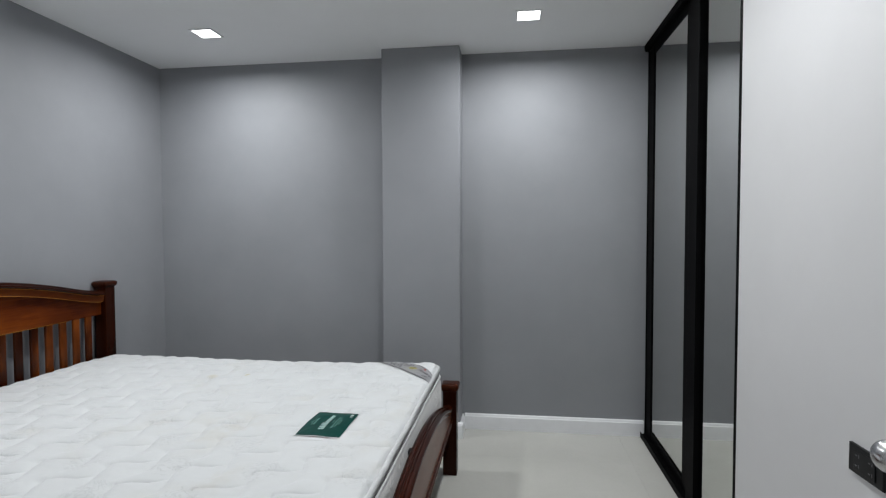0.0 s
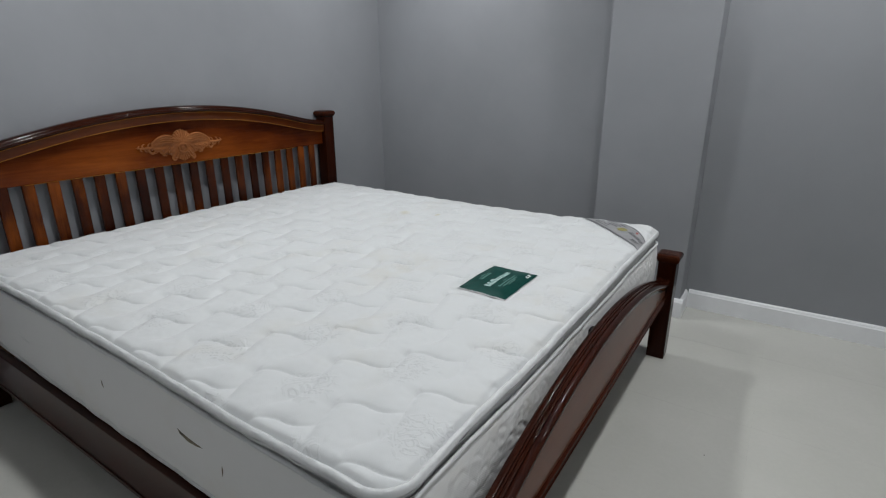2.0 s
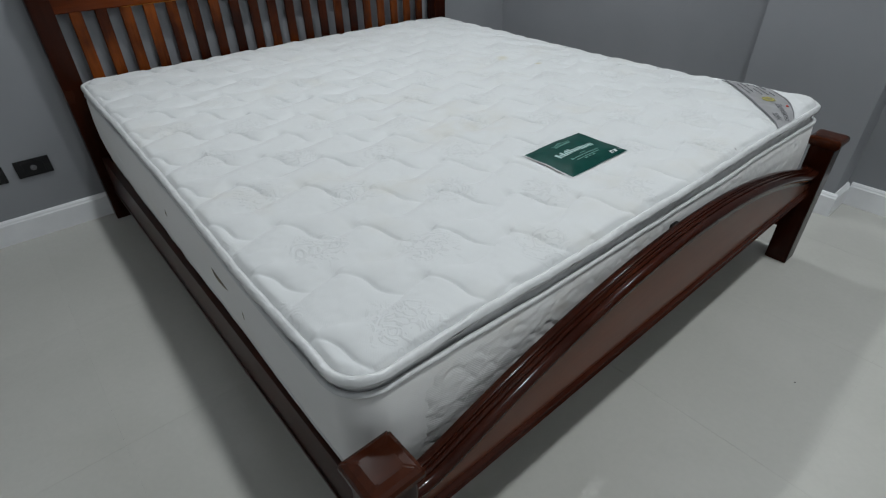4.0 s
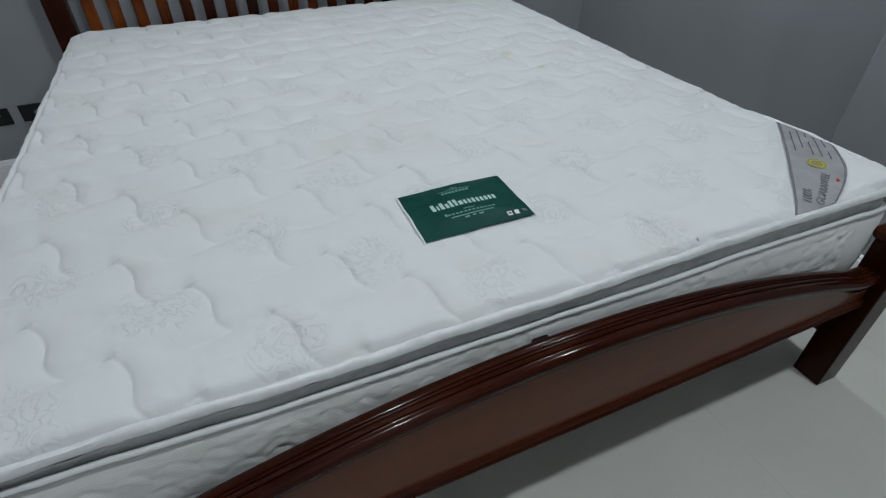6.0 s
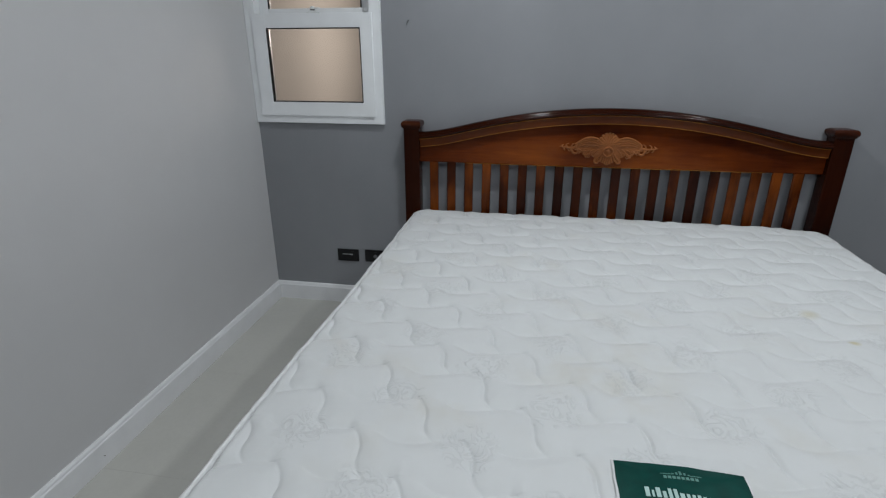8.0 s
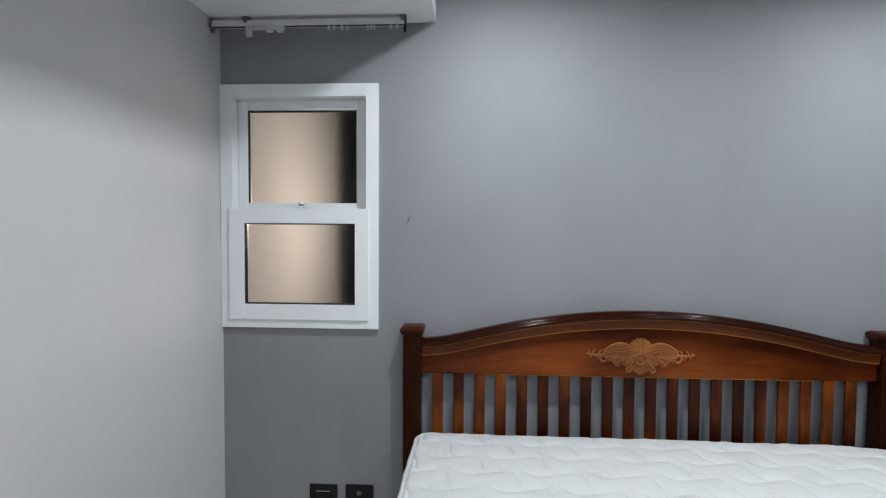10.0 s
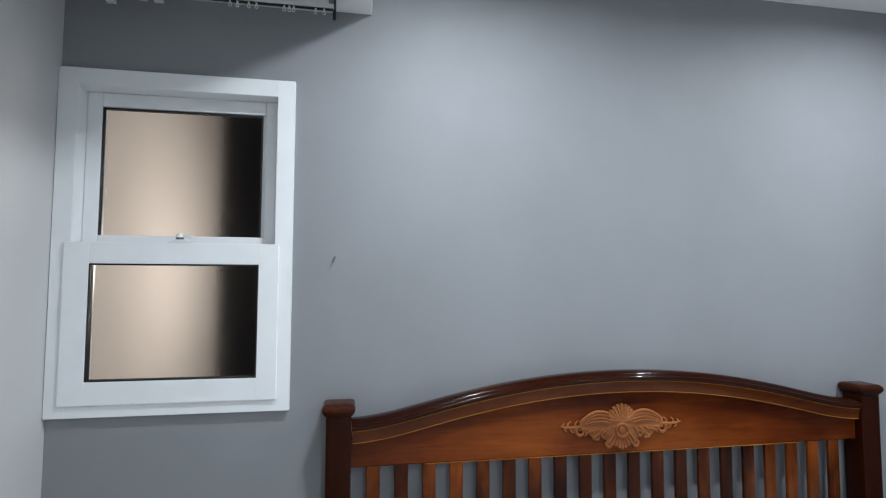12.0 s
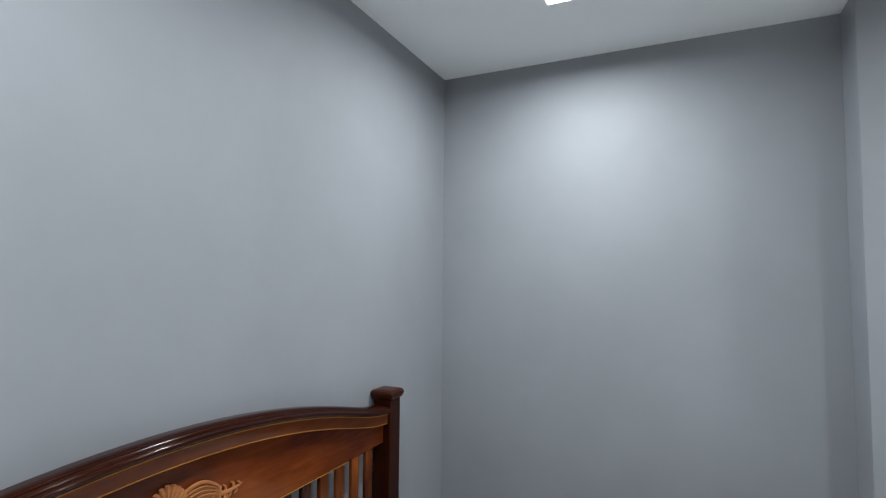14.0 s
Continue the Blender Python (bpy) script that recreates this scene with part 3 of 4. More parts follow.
# headboard
HS0, HS1, HN0, HN1 = 0.796, 0.871, 2.680, 2.756
post(0.014, 0.088, HS0, HS1, 1.036, POST_WOOD)
post(0.014, 0.088, HN0, HN1, 1.036, POST_WOOD)
def head_top(y):
    s = (y - BY) / 0.905
    a, b = 1.112 - 0.155 * s * s, 0.984
    k = 60.0
    return math.log(math.exp(k * (a - 1)) + math.exp(k * (b - 1))) / k + 1 - 0.004
ys = [HS1 + (HN0 - HS1) * i / 72 for i in range(73)]
path = [(y, head_top(y)) for y in ys]
bp("top_rail", arch_sweep(path, [(0.018, 0.010), (0.026, 0.002), (0.050, 0.0), (0.060, 0.0), (0.064, 0.0012), (0.0648, 0.0042), (0.0660, 0.0042), (0.0666, 0.0022), (0.0700, 0.0014), (0.0728, 0.0030), (0.0736, 0.0066), (0.0748, 0.0066), (0.0756, 0.0050), (0.0800, 0.0052), (0.0832, 0.0085), (0.0838, 0.0120), (0.0850, 0.0122), (0.0890, 0.0132), (0.0922, 0.0165), (0.0930, 0.0210), (0.0915, 0.0255), (0.086, 0.0295), (0.080, 0.0305), (0.018, 0.0305)]), HEAD_WOOD, "dark arched rail with a reeded top", True)
bp("rail_face", arch_sweep(path, [(0.020, 0.0308), (0.0815, 0.0308), (0.0795, 0.060), (0.077, 0.067), (0.068, 0.069), (0.020, 0.069)]), FACE_WOOD, "amber-brown curved face below the reeding", True)
for d0, xx in ((0.0302, 0.0835), (0.0665, 0.0780)):
    bp("gilt_line", arch_sweep(path, [(xx - 0.003, d0), (xx, d0), (xx, d0 + 0.0022), (xx - 0.003, d0 + 0.0022)]), GILT, "thin worn golden edge")
rings = []
for y in ys:
    zt = head_top(y) - 0.060
    rings.append([(0.030, y, 0.838), (0.055, y, 0.838), (0.058, y, 0.842), (0.058, y, zt), (0.030, y, zt)])
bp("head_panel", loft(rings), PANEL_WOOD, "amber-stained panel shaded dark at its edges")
bp("gilt_line", block(0.0560, 0.0592, 1.10, 2.45, 0.8366, 0.8384), GILT, "thin worn golden edge")
for i in range(20):
    y0 = 0.9170 + i * 0.0870
    bp("slat", block(0.040, 0.056, y0, y0 + 0.0425, 0.22, 0.848, 0.003, 1), SLAT_WOOD)
bp("lower_rail", block(0.030, 0.066, HS1, HN0, 0.18, 0.30, 0.003), RAIL_WOOD)

# carved appliance on the head panel
def carving():
    """Low relief: fan shell over a rosette and pendant, arched leaves, hooked curls and leafy tips."""
    bm = bmesh.new()
    X0, CY, CZ = 0.0578, 1.7595, 0.918
    def plate(left, right, thick):
        """A domed sheet between two matching outlines."""
        rings = []
        for (y0, z0), (y1, z1) in zip(left, right):
            ring = []
            for k in range(7):
                f = k / 6
                ring.append((X0 + thick * (0.55 + 0.45 * math.sin(math.pi * f)), y0 + (y1 - y0) * f, z0 + (z1 - z0) * f))
            ring += [(X0 - 0.002, y1, z1), (X0 - 0.002, y0, z0)]
            rings.append(ring)
        own = loft(rings)
        me = bpy.data.meshes.new("tmp")
        own.to_mesh(me)
        own.free()
        bm.from_mesh(me)
        bpy.data.meshes.remove(me)
    def strand(pts, thick, height, taper):
        tube([(X0 + height, CY + y, CZ + z) for y, z in pts], thick, 6, taper, bm)
    def hook(y, z, r, start, turns, thick, height=0.006):
        n = 14
        pts = []
        for k in range(n):
            f = k / (n - 1)
            a = start + turns * 2 * math.pi * f
            q = r * (1 - 0.72 * f)
            pts.append((y + q * math.cos(a), z + q * math.sin(a)))
        strand(pts, thick, height, [0.6 + 0.4 * math.sin(math.pi * min(1, 1.6 * k / n)) for k in range(n)])
    # fan of the shell
    for i in range(11):
        a = radians(-75 + 15 * i)
        r1 = 0.062 - 0.012 * (abs(i - 5) / 5) ** 1.5
        pts = [(math.sin(a) * r, 0.020 + math.cos(a) * r) for r in (0.010, 0.024, 0.038, r1 - 0.008, r1)]
        strand(pts, 0.0072, 0.006, [0.35, 0.6, 0.85, 1.0, 0.75])
    # body under the fan, narrowing to the pendant
    steps = [k / 10 for k in range(11)]
    wide = [0.052 * (1 - f) ** 0.8 + 0.010 for f in steps]
    plate([(CY - w, CZ + 0.030 - 0.095 * f) for f, w in zip(steps, wide)], [(CY + w, CZ + 0.030 - 0.095 * f) for f, w in zip(steps, wide)], 0.0075)
    tube([(X0 + 0.009, CY + 0.0215 * math.cos(a), CZ - 0.006 + 0.0215 * math.sin(a)) for a in (2 * math.pi * k / 20 for k in range(21))], 0.0042, 6, None, bm)
    dome(X0 + 0.007, CY, CZ - 0.006, 0.006, 0.012, 0.012, bm, 14)
    # beaded hem of the pendant
    for i in range(-4, 5):
        y = 0.0115 * i
        z = -0.066 + 0.0047 * abs(i) ** 1.15
        strand([(y * 0.62, z + 0.026), (y * 0.85, z + 0.013), (y, z)], 0.0054, 0.0075, [0.45, 0.8, 1.1])
    for sgn in (-1, 1):
        # arched shoulder leaf
        arch = [(sgn * (0.030 + 0.118 * f), 0.030 + 0.034 * math.sin(math.pi * (0.12 + 0.80 * f)) - 0.012 * f) for f in steps]
        low = [(sgn * (0.034 + 0.105 * f), 0.004 + 0.014 * math.sin(math.pi * (0.1 + 0.7 * f)) - 0.002 * f) for f in steps]
        plate([(CY + y, CZ + z) for y, z in low], [(CY + y, CZ + z) for y, z in arch], 0.0055)
        strand(arch, 0.0046, 0.006, [0.7, 0.9, 1, 1, 1, 1, 1, 1, 0.95, 0.9, 0.8])
        for g in (0.25, 0.5, 0.75):
            strand([(l[0] * g + u[0] * (1 - g), l[1] * g + u[1] * (1 - g)) for l, u in zip(low, arch)][1:-1], 0.0020, 0.0078, None)
        # solid ground the curls are cut from
        web = [(sgn * (0.020 + 0.118 * f), 0.016) for f in steps]
        hem = [(sgn * (0.030 + 0.112 * f), -0.056 + 0.060 * f ** 0.75) for f in steps]
        plate([(CY + y, CZ + z) for y, z in hem], [(CY + y, CZ + z) for y, z in web], 0.0040)
        # curls hanging under the shoulder
        hook(sgn * 0.146, -0.004, 0.018, 1.4 if sgn > 0 else math.pi - 1.4, -sgn * 1.1, 0.0052)
        strand([(sgn * 0.142, 0.030), (sgn * 0.147, 0.016), (sgn * 0.141, 0.002), (sgn * 0.128, 0.003)], 0.0050, 0.0055, [1, 1, 0.9, 0.6])
        for y, z, r in ((0.122, -0.006, 0.010), (0.104, -0.014, 0.011), (0.085, -0.027, 0.012), (0.064, -0.020, 0.012), (0.096, -0.028, 0.007)):
            hook(sgn * y, z, r, 2.2 if sgn > 0 else math.pi - 2.2, -sgn * 0.9, 0.0040)
        hook(sgn * 0.047, -0.049, 0.012, 1.2 if sgn > 0 else math.pi - 1.2, -sgn * 1.2, 0.0055, 0.0075)
        for g in range(4):
            strand([(sgn * (0.040 + 0.026 * f + 0.022 * g), 0.006 - 0.006 * g * 0.3 - (0.038 - 0.006 * g) * f ** 1.5) for f in (0, 0.25, 0.5, 0.75, 1)], 0.0040, 0.0055, [0.6, 0.9, 1, 0.8, 0.4])
        # leafy tip
        stem = [(sgn * (0.140 + 0.078 * f), 0.012 - 0.004 * math.sin(math.pi * f) + 0.003 * f) for f in steps]
        strand(stem, 0.0056, 0.0045, [0.9, 1, 1, 0.95, 0.9, 0.85, 0.75, 0.65, 0.5, 0.35, 0.2])
        for y, up, size in ((0.160, 1, 0.021), (0.176, -1, 0.018), (0.186, 1, 0.020), (0.164, -1, 0.021), (0.197, -1, 0.013), (0.206, 1, 0.014)):
            pts = [(sgn * (y + 0.35 * size * math.sin(2.6 * f) - 0.5 * size * f * f), 0.010 + up * size * f) for f in (0, 0.2, 0.4, 0.6, 0.8, 1.0)]
            strand(pts, 0.0036, 0.0045, [1, 1, 0.95, 0.85, 0.7, 0.45])
    return bm
bp("carved_shell", carving(), CARVED, "paler carved shell and scroll ornament", True)

# side rails and the boards under the mattress
bp("side_rail", blocks((0.088, 2.122, 0.830, 0.856, 0.126, 0.288), (0.088, 2.122, 0.826, 0.830, 0.126, 0.142), bev=0.003), RAIL_WOOD)
bp("side_rail", blocks((0.088, 2.122, 2.694, 2.720, 0.112, 0.288), (0.088, 2.122, 2.720, 2.724, 0.112, 0.130), bev=0.003), RAIL_WOOD)
for i in range(9):
    x0 = 0.16 + i * 0.218
    bp("bed_board", block(x0, x0 + 0.12, 0.856, 2.694, 0.268, 0.2865, 0.002), BOARD)

# footboard
FS0, FS1, FN0, FN1 = 0.790, 0.866, 2.642, 2.718
post(2.120, 2.196, FS0, FS1, 0.500, POST_WOOD)
post(2.120, 2.196, FN0, FN1, 0.500, POST_WOOD)
FY = (FS1 + FN0) / 2
def foot_top(y):
    s = (y - FY) / ((FN0 - FS1) / 2)
    a, b, k = 0.545 - 0.172 * s * s, 0.384 + 0.10 * max(0.0, abs(s) - 0.9) ** 1.0, 110.0
    return math.log(math.exp(k * (a - 0.4)) + math.exp(k * (b - 0.4))) / k + 0.4
ys = [FS1 + (FN0 - FS1) * i / 64 for i in range(65)]
path = [(y, foot_top(y)) for y in ys]
bp("foot_rail", arch_sweep(path, [(2.126, 0.012), (2.129, 0.004), (2.136, 0.0), (2.143, 0.0), (2.1455, 0.0012), (2.1462, 0.0042), (2.1474, 0.0042), (2.1480, 0.0016), (2.1500, 0.0006), (2.1520, 0.0016), (2.1528, 0.0050), (2.1540, 0.0050), (2.1546, 0.0030), (2.1580, 0.0022), (2.1610, 0.0042), (2.1618, 0.0085), (2.1632, 0.0085), (2.1640, 0.0060), (2.1690, 0.0058), (2.1750, 0.0090), (2.1790, 0.0145), (2.1800, 0.0210), (2.1780, 0.0260), (2.1735, 0.0290), (2.1705, 0.0300), (2.1692, 0.0330), (2.1688, 0.0460), (2.150, 0.046), (2.126, 0.046)]), FOOT_WOOD, "arched rail with reeded moulding", True)
bp("gilt_line", arch_sweep(path, [(2.1700, 0.0304), (2.1716, 0.0304), (2.1714, 0.0320), (2.1698, 0.0320)]), AMBER_EDGE, "thin worn golden edge")
rings = []
for y in ys:
    zt = foot_top(y) - 0.036
    rings.append([(2.138, y, 0.300), (2.166, y, 0.300), (2.166, y, zt), (2.138, y, zt)])
bp("foot_panel", loft(rings), FOOT_PANEL, "dull brown veneered panel")
prof = [(2.136, 0.286), (2.168, 0.286), (2.1735, 0.288), (2.176, 0.2925), (2.1735, 0.2975), (2.1705, 0.299), (2.1705, 0.3005), (2.174, 0.302), (2.1755, 0.306), (2.1735, 0.3105), (2.169, 0.3125), (2.1668, 0.316), (2.136, 0.316)]
bp("foot_moulding", loft([[(x, y, z) for x, z in prof] for y in (FS1, FN0)]), FOOT_WOOD, "double-beaded moulding below the panel", True)

# ---- mattress ----
MX0, MX1, MY0, MY1 = 0.098, 2.100, 0.843, 2.706
MT, MB = 0.610, 0.289
mattress = thing("mattress", "white quilted pillow-top mattress with satin piping, lying bare on the bed", "mattress", ((MX0 + MX1) / 2, (MY0 + MY1) / 2, MB))
matt_back = Matrix.Translation((-(MX0 + MX1) / 2, -(MY0 + MY1) / 2, -MB))
mattress.rotation_euler.z = radians(-0.55)
def mp_(name, bm, mat, label="", smooth=True):
    ob = part(name, bm, mat, mattress, label, smooth)
    ob.matrix_parent_inverse = matt_back
    return ob


def outline(off, rad=0.075, n=10, step=0.03):
    """Points round the mattress, off metres outside its nominal edge."""
    x0, x1, y0, y1 = MX0 - off, MX1 + off, MY0 - off, MY1 + off
    r = rad + off
    pts = []
    corners = [(x1 - r, y0 + r, -90), (x1 - r, y1 - r, 0), (x0 + r, y1 - r, 90), (x0 + r, y0 + r, 180)]
    for c, (cx, cy, a0) in enumerate(corners):
        for k in range(n + 1):
            a = radians(a0 + 90 * k / n)
            pts.append((cx + r * math.cos(a), cy + r * math.sin(a)))
        nx, ny, na = corners[(c + 1) % 4]
        a = radians(na)
        end = (nx + r * math.cos(a), ny + r * math.sin(a))
        m = 110
        sx, sy = pts[-1]
        for k in range(1, m):
            pts.append((sx + (end[0] - sx) * k / m, sy + (end[1] - sy) * k / m))
    return pts


def wavy(x, y, amp, f=3.0, seed=0.0):
    return amp * (noise.noise(Vector((x * f + seed, y * f - seed, seed))) + 0.45 * noise.noise(Vector((x * f * 4 + seed, y * f * 4 - seed, seed + 3))))


def smooth(f):
    f = min(1.0, max(0.0, f))
    return f * f * (3 - 2 * f)


def sag(x, y):
    """The top settles along the far side, short of the foot corner."""
    return 0.012 * smooth((y - 2.40) / 0.28) * smooth((1.86 - x) / 0.25)


def pull(x, y):
    """The far side is drawn in a little between its corners, the near side bulges towards the foot."""
    return 0.012 * smooth((1.10 - y) / 0.2) * smooth((x - 1.1) / 0.6) + 0.010 * smooth((y - 2.50) / 0.18) * math.exp(-((x - 1.25) / 0.42) ** 2)


def rise(x, y):
    """The lower seam climbs from the foot end towards the sides and the near corner."""
    return 0.019 * max(smooth((2.075 - x) / 0.22), 0.75 * smooth((1.40 - y) / 0.5))


def skin(profile, amp=0.003, seed=0.0, f=3.0, lift=0.0):
    """lift: how far up the profile follows rise(), from the height given on."""
    rings = []
    for off, z in profile:
        k = 1.0 if lift and z > lift else 0.0
        up = smooth((z - MB - 0.12) / 0.14)
        rings.append([(x + wavy(x, y, amp, f, seed + 7), y + wavy(x, y, amp, f, seed + 3) - up * pull(x, y), z + wavy(x, y, amp, f, seed) + k * rise(x, y) - up * sag(x, y)) for x, y in outline(off)])
    return rings


def ring_tube(off, z, r, seed, amp, lift=0.0):
    prof = [(off + r * math.cos(a), z + r * math.sin(a)) for a in (2 * math.pi * k / 10 for k in range(11))]
    return loft(skin(prof, amp, seed, lift=lift), cap=False)


LOW = [(-0.055, MB), (-0.030, MB + 0.001), (-0.012, MB + 0.008), (-0.004, MB + 0.022), (0.002, MB + 0.06), (0.006, MB + 0.11), (0.006, MB + 0.17), (0.002, MB + 0.230), (-0.004, MB + 0.248), (-0.030, MB + 0.257)]
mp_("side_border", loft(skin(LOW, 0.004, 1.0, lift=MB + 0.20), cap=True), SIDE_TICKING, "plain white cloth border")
mp_("lower_piping", ring_tube(-0.002, MB + 0.254, 0.0055, 1.0, 0.004, MB + 0.20), SATIN)
mp_("gusset", loft(skin([(-0.008, MB + 0.250), (-0.011, MB + 0.266), (-0.010, MB + 0.280), (-0.007, MB + 0.294)], 0.004, 2.0), cap=False), GUSSET, "grey recessed gusset")
def flat_piping(off, z, deep, tall, seed, amp):
    """A folded satin band, puckered along its stitching."""
    rings = skin([(off + deep * math.cos(a), z + tall * math.sin(a)) for a in (2 * math.pi * k / 12 for k in range(13))], amp, seed)
    out = []
    for k, ring in enumerate(rings):
        a = 2 * math.pi * k / 12
        out.append([(x + 0.0016 * noise.noise(Vector((x * 45, y * 45, k * 0.4))), y + 0.0016 * noise.noise(Vector((x * 45, y * 45, 7 + k * 0.4))), zz + 0.0022 * noise.noise(Vector((x * 30, y * 30, 3 + k * 0.25)))) for x, y, zz in ring])
    return loft(out, cap=False)
mp_("upper_piping", flat_piping(-0.005, MB + 0.298, 0.0085, 0.0125, 2.0, 0.004), SATIN)
mp_("bottom_piping", ring_tube(-0.010, MB + 0.010, 0.007, 1.0, 0.004), SATIN)

LX0, LX1, LY0, LY1 = 1.731, 1.893, 1.615, 1.849
ROW, CELL = 0.1175, 0.231
def crease(d, w):
    return math.exp(-(d / w) ** 2)
def top_z(x, y):
    """Height of the quilted top."""
    ex = min(x - MX0, MX1 - x)
    ey = min(y - MY0, MY1 - y)
    e = max(0.0, min(ex, ey))
    crown = 0.010 * (1 - math.exp(-e / 0.10)) + 0.004 * noise.noise(Vector((x * 1.6, y * 1.6, 5)))
    # running bond of wavy cells: S-shaped seams along the bed, fainter waves across it
    px = 2.092 - x + 0.007 * noise.noise(Vector((x * 3.1, y * 3.1, 31)))
    py = y - 0.921 - 0.0096 * (x - 2.1) + 0.006 * noise.noise(Vector((x * 4, y * 4, 11)))
    def cross(r):
        """Where the wave between row r and the next runs at this y."""
        u = ((py + 0.045) / CELL - 0.5 * (r % 2)) % 1.0
        u = u * 0.5 / 0.40 if u < 0.40 else 0.5 + 0.5 * (u - 0.40) / 0.60
        return ROW * (r + 1) + 0.014 * math.cos(2 * math.pi * u)
    r = math.floor(px / ROW)
    if px < cross(r - 1):
        r -= 1
    elif px > cross(r):
        r += 1
    near, far = (cross(r - 1), cross(r)) if r >= 0 else (-0.11, cross(-1))
    fx = min(1.0, max(0.0, (px - near) / (far - near)))
    yw = (py + 0.060 * (fx + 0.15 * math.sin(2 * math.pi * fx)) - CELL / 2 * (r % 2)) / CELL
    du = abs(yw - round(yw)) * CELL
    dv = min(px - near, far - px)
    along = 0.30 + 0.70 * math.sin(math.pi * fx)
    wear = 0.75 + 0.5 * noise.noise(Vector((x * 2.5, y * 2.5, 21)))
    side = ((py + 0.045) / CELL - 0.5 * ((r if far - px < px - near else r - 1) % 2)) % 1.0
    faint = 0.15 + 0.85 * smooth((side - 0.08) / 0.30) * smooth((1.0 - side) / 0.12)
    q = 0.0040 * crease(du, 0.0048) * along * wear + 0.0026 * crease(du, 0.020) * along + faint * (0.0012 * crease(dv, 0.0085) * wear + 0.0038 * crease(dv, 0.022))
    q = min(q, 0.0098)
    puff = 0.0102 * (1 - 0.75 * math.exp(-du / 0.018) * along) * (1 - 0.55 * faint * math.exp(-dv / 0.020))
    small = 0.0010 * noise.noise(Vector((x * 22, y * 22, 1))) + 0.0006 * noise.noise(Vector((x * 55, y * 55, 2)))
    flat = 1.0
    gx = max(LX0 - x, 0, x - LX1)
    gy = max(LY0 - y, 0, y - LY1)
    flat = min(1.0, math.hypot(gx, gy) / 0.03)
    # pulled smooth under the corner ribbon
    band_s = (x - 1.745) * 0.714 + (y - 2.692) * 0.700
    flat = min(flat, max(0.0, min(1.0, max(-0.004 - band_s, band_s - 0.125) / 0.03)))
    return MT - 0.012 + crown + (puff - q + small) * (0.15 + 0.85 * flat) * min(1, e / 0.02)


def quilt():
    bm = bmesh.new()
    nx, ny = 800, 750
    inx = 0.010
    grid = []
    r = 0.07
    for i in range(nx + 1):
        row = []
        for j in range(ny + 1):
            x = MX0 + inx + (MX1 - MX0 - 2 * inx) * i / nx
            y = MY0 + inx + (MY1 - MY0 - 2 * inx) * j / ny
            # pull the square corners in to the rounded outline
            ox = max(MX0 + inx + r - x, x - (MX1 - inx - r), 0.0)
            oy = max(MY0 + inx + r - y, y - (MY1 - inx - r), 0.0)
            px, py = x, y
            if ox > 0 and oy > 0:
                m = max(ox, oy)
                h = math.hypot(ox, oy)
                sx = 1 if x > 1 else -1
                sy = 1 if y > 1.7 else -1
                px = x + sx * (ox * m / h - ox)
                py = y + sy * (oy * m / h - oy)
            e = max(0.0, min(x - MX0 - inx, MX1 - inx - x, y - MY0 - inx, MY1 - inx - y))
            z = top_z(px, py)
            if e < 0.02:
                z = z - 0.010 * (1 - e / 0.02) ** 2
            w = 1 - min(1, e / 0.05)
            row.append(bm.verts.new((px + wavy(px, py, 0.004, 3.0, 9) * w, py + wavy(px, py, 0.004, 3.0, 5) * w - pull(px, py), z - sag(px, py) + wavy(px, py, 0.004, 3.0, 2) * w)))
        grid.append(row)
    for i in range(nx):
        for j in range(ny):
            bm.faces.new((grid[i][j], grid[i + 1][j], grid[i + 1][j + 1], grid[i][j + 1]))
    return bm
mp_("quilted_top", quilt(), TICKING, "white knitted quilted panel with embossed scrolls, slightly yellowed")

# quilted border at the foot end
def border():
    bm = bmesh.new()
    n, m = 420, 64
    grid = []
    for i in range(n + 1):
        row = []
        y = MY0 + 0.050 + (MY1 - MY0 - 0.10) * i / n
        for j in range(m + 1):
            z = MB + 0.020 + 0.226 * j / m
            f = j / m
            bulge = -0.004 + 0.0150 * math.sin(math.pi * f) ** 0.55
            rows_n = 5.6
            row_i = math.floor(f * rows_n)
            rowz = f * rows_n - row_i
            c = (y / 0.056 + 0.5 * (row_i % 2) + 0.22 * noise.noise(Vector((y * 7, row_i * 3.1, 2)))) % 1.0 - 0.5
            # overlapping scales: domed towards their upper rim, tucked under at the seam
            rim = 1.0 - 0.62 * (2 * c) ** 2
            d = rowz - rim
            scale = 0.0010 * (1 - math.exp(-abs(d) / 0.10)) * (0.55 + 0.45 * math.cos(math.pi * c)) - 0.0007 * math.exp(-(d / 0.12) ** 2)
            motif = math.exp(-(((y + 0.10) % 0.40 - 0.20) / 0.07) ** 2)
            crumple = 0.0016 * noise.noise(Vector((y * 9, z * 30, 6))) + (0.0010 + 0.0022 * motif) * noise.noise(Vector((y * 48, z * 70, 3)))
            end = min(1, min(i, n - i) / 30)
            end = end * end * (3 - 2 * end)
            row.append(bm.verts.new((MX1 + wavy(MX1, y, 0.004, 3.0, 8) + (bulge + scale + crumple) * end - 0.006 * (1 - end), y, z)))
        grid.append(row)
    for i in range(n):
        for j in range(m):
            bm.faces.new((grid[i][j], grid[i + 1][j], grid[i + 1][j + 1], grid[i][j + 1]))
    return bm
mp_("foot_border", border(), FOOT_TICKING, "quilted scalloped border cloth")

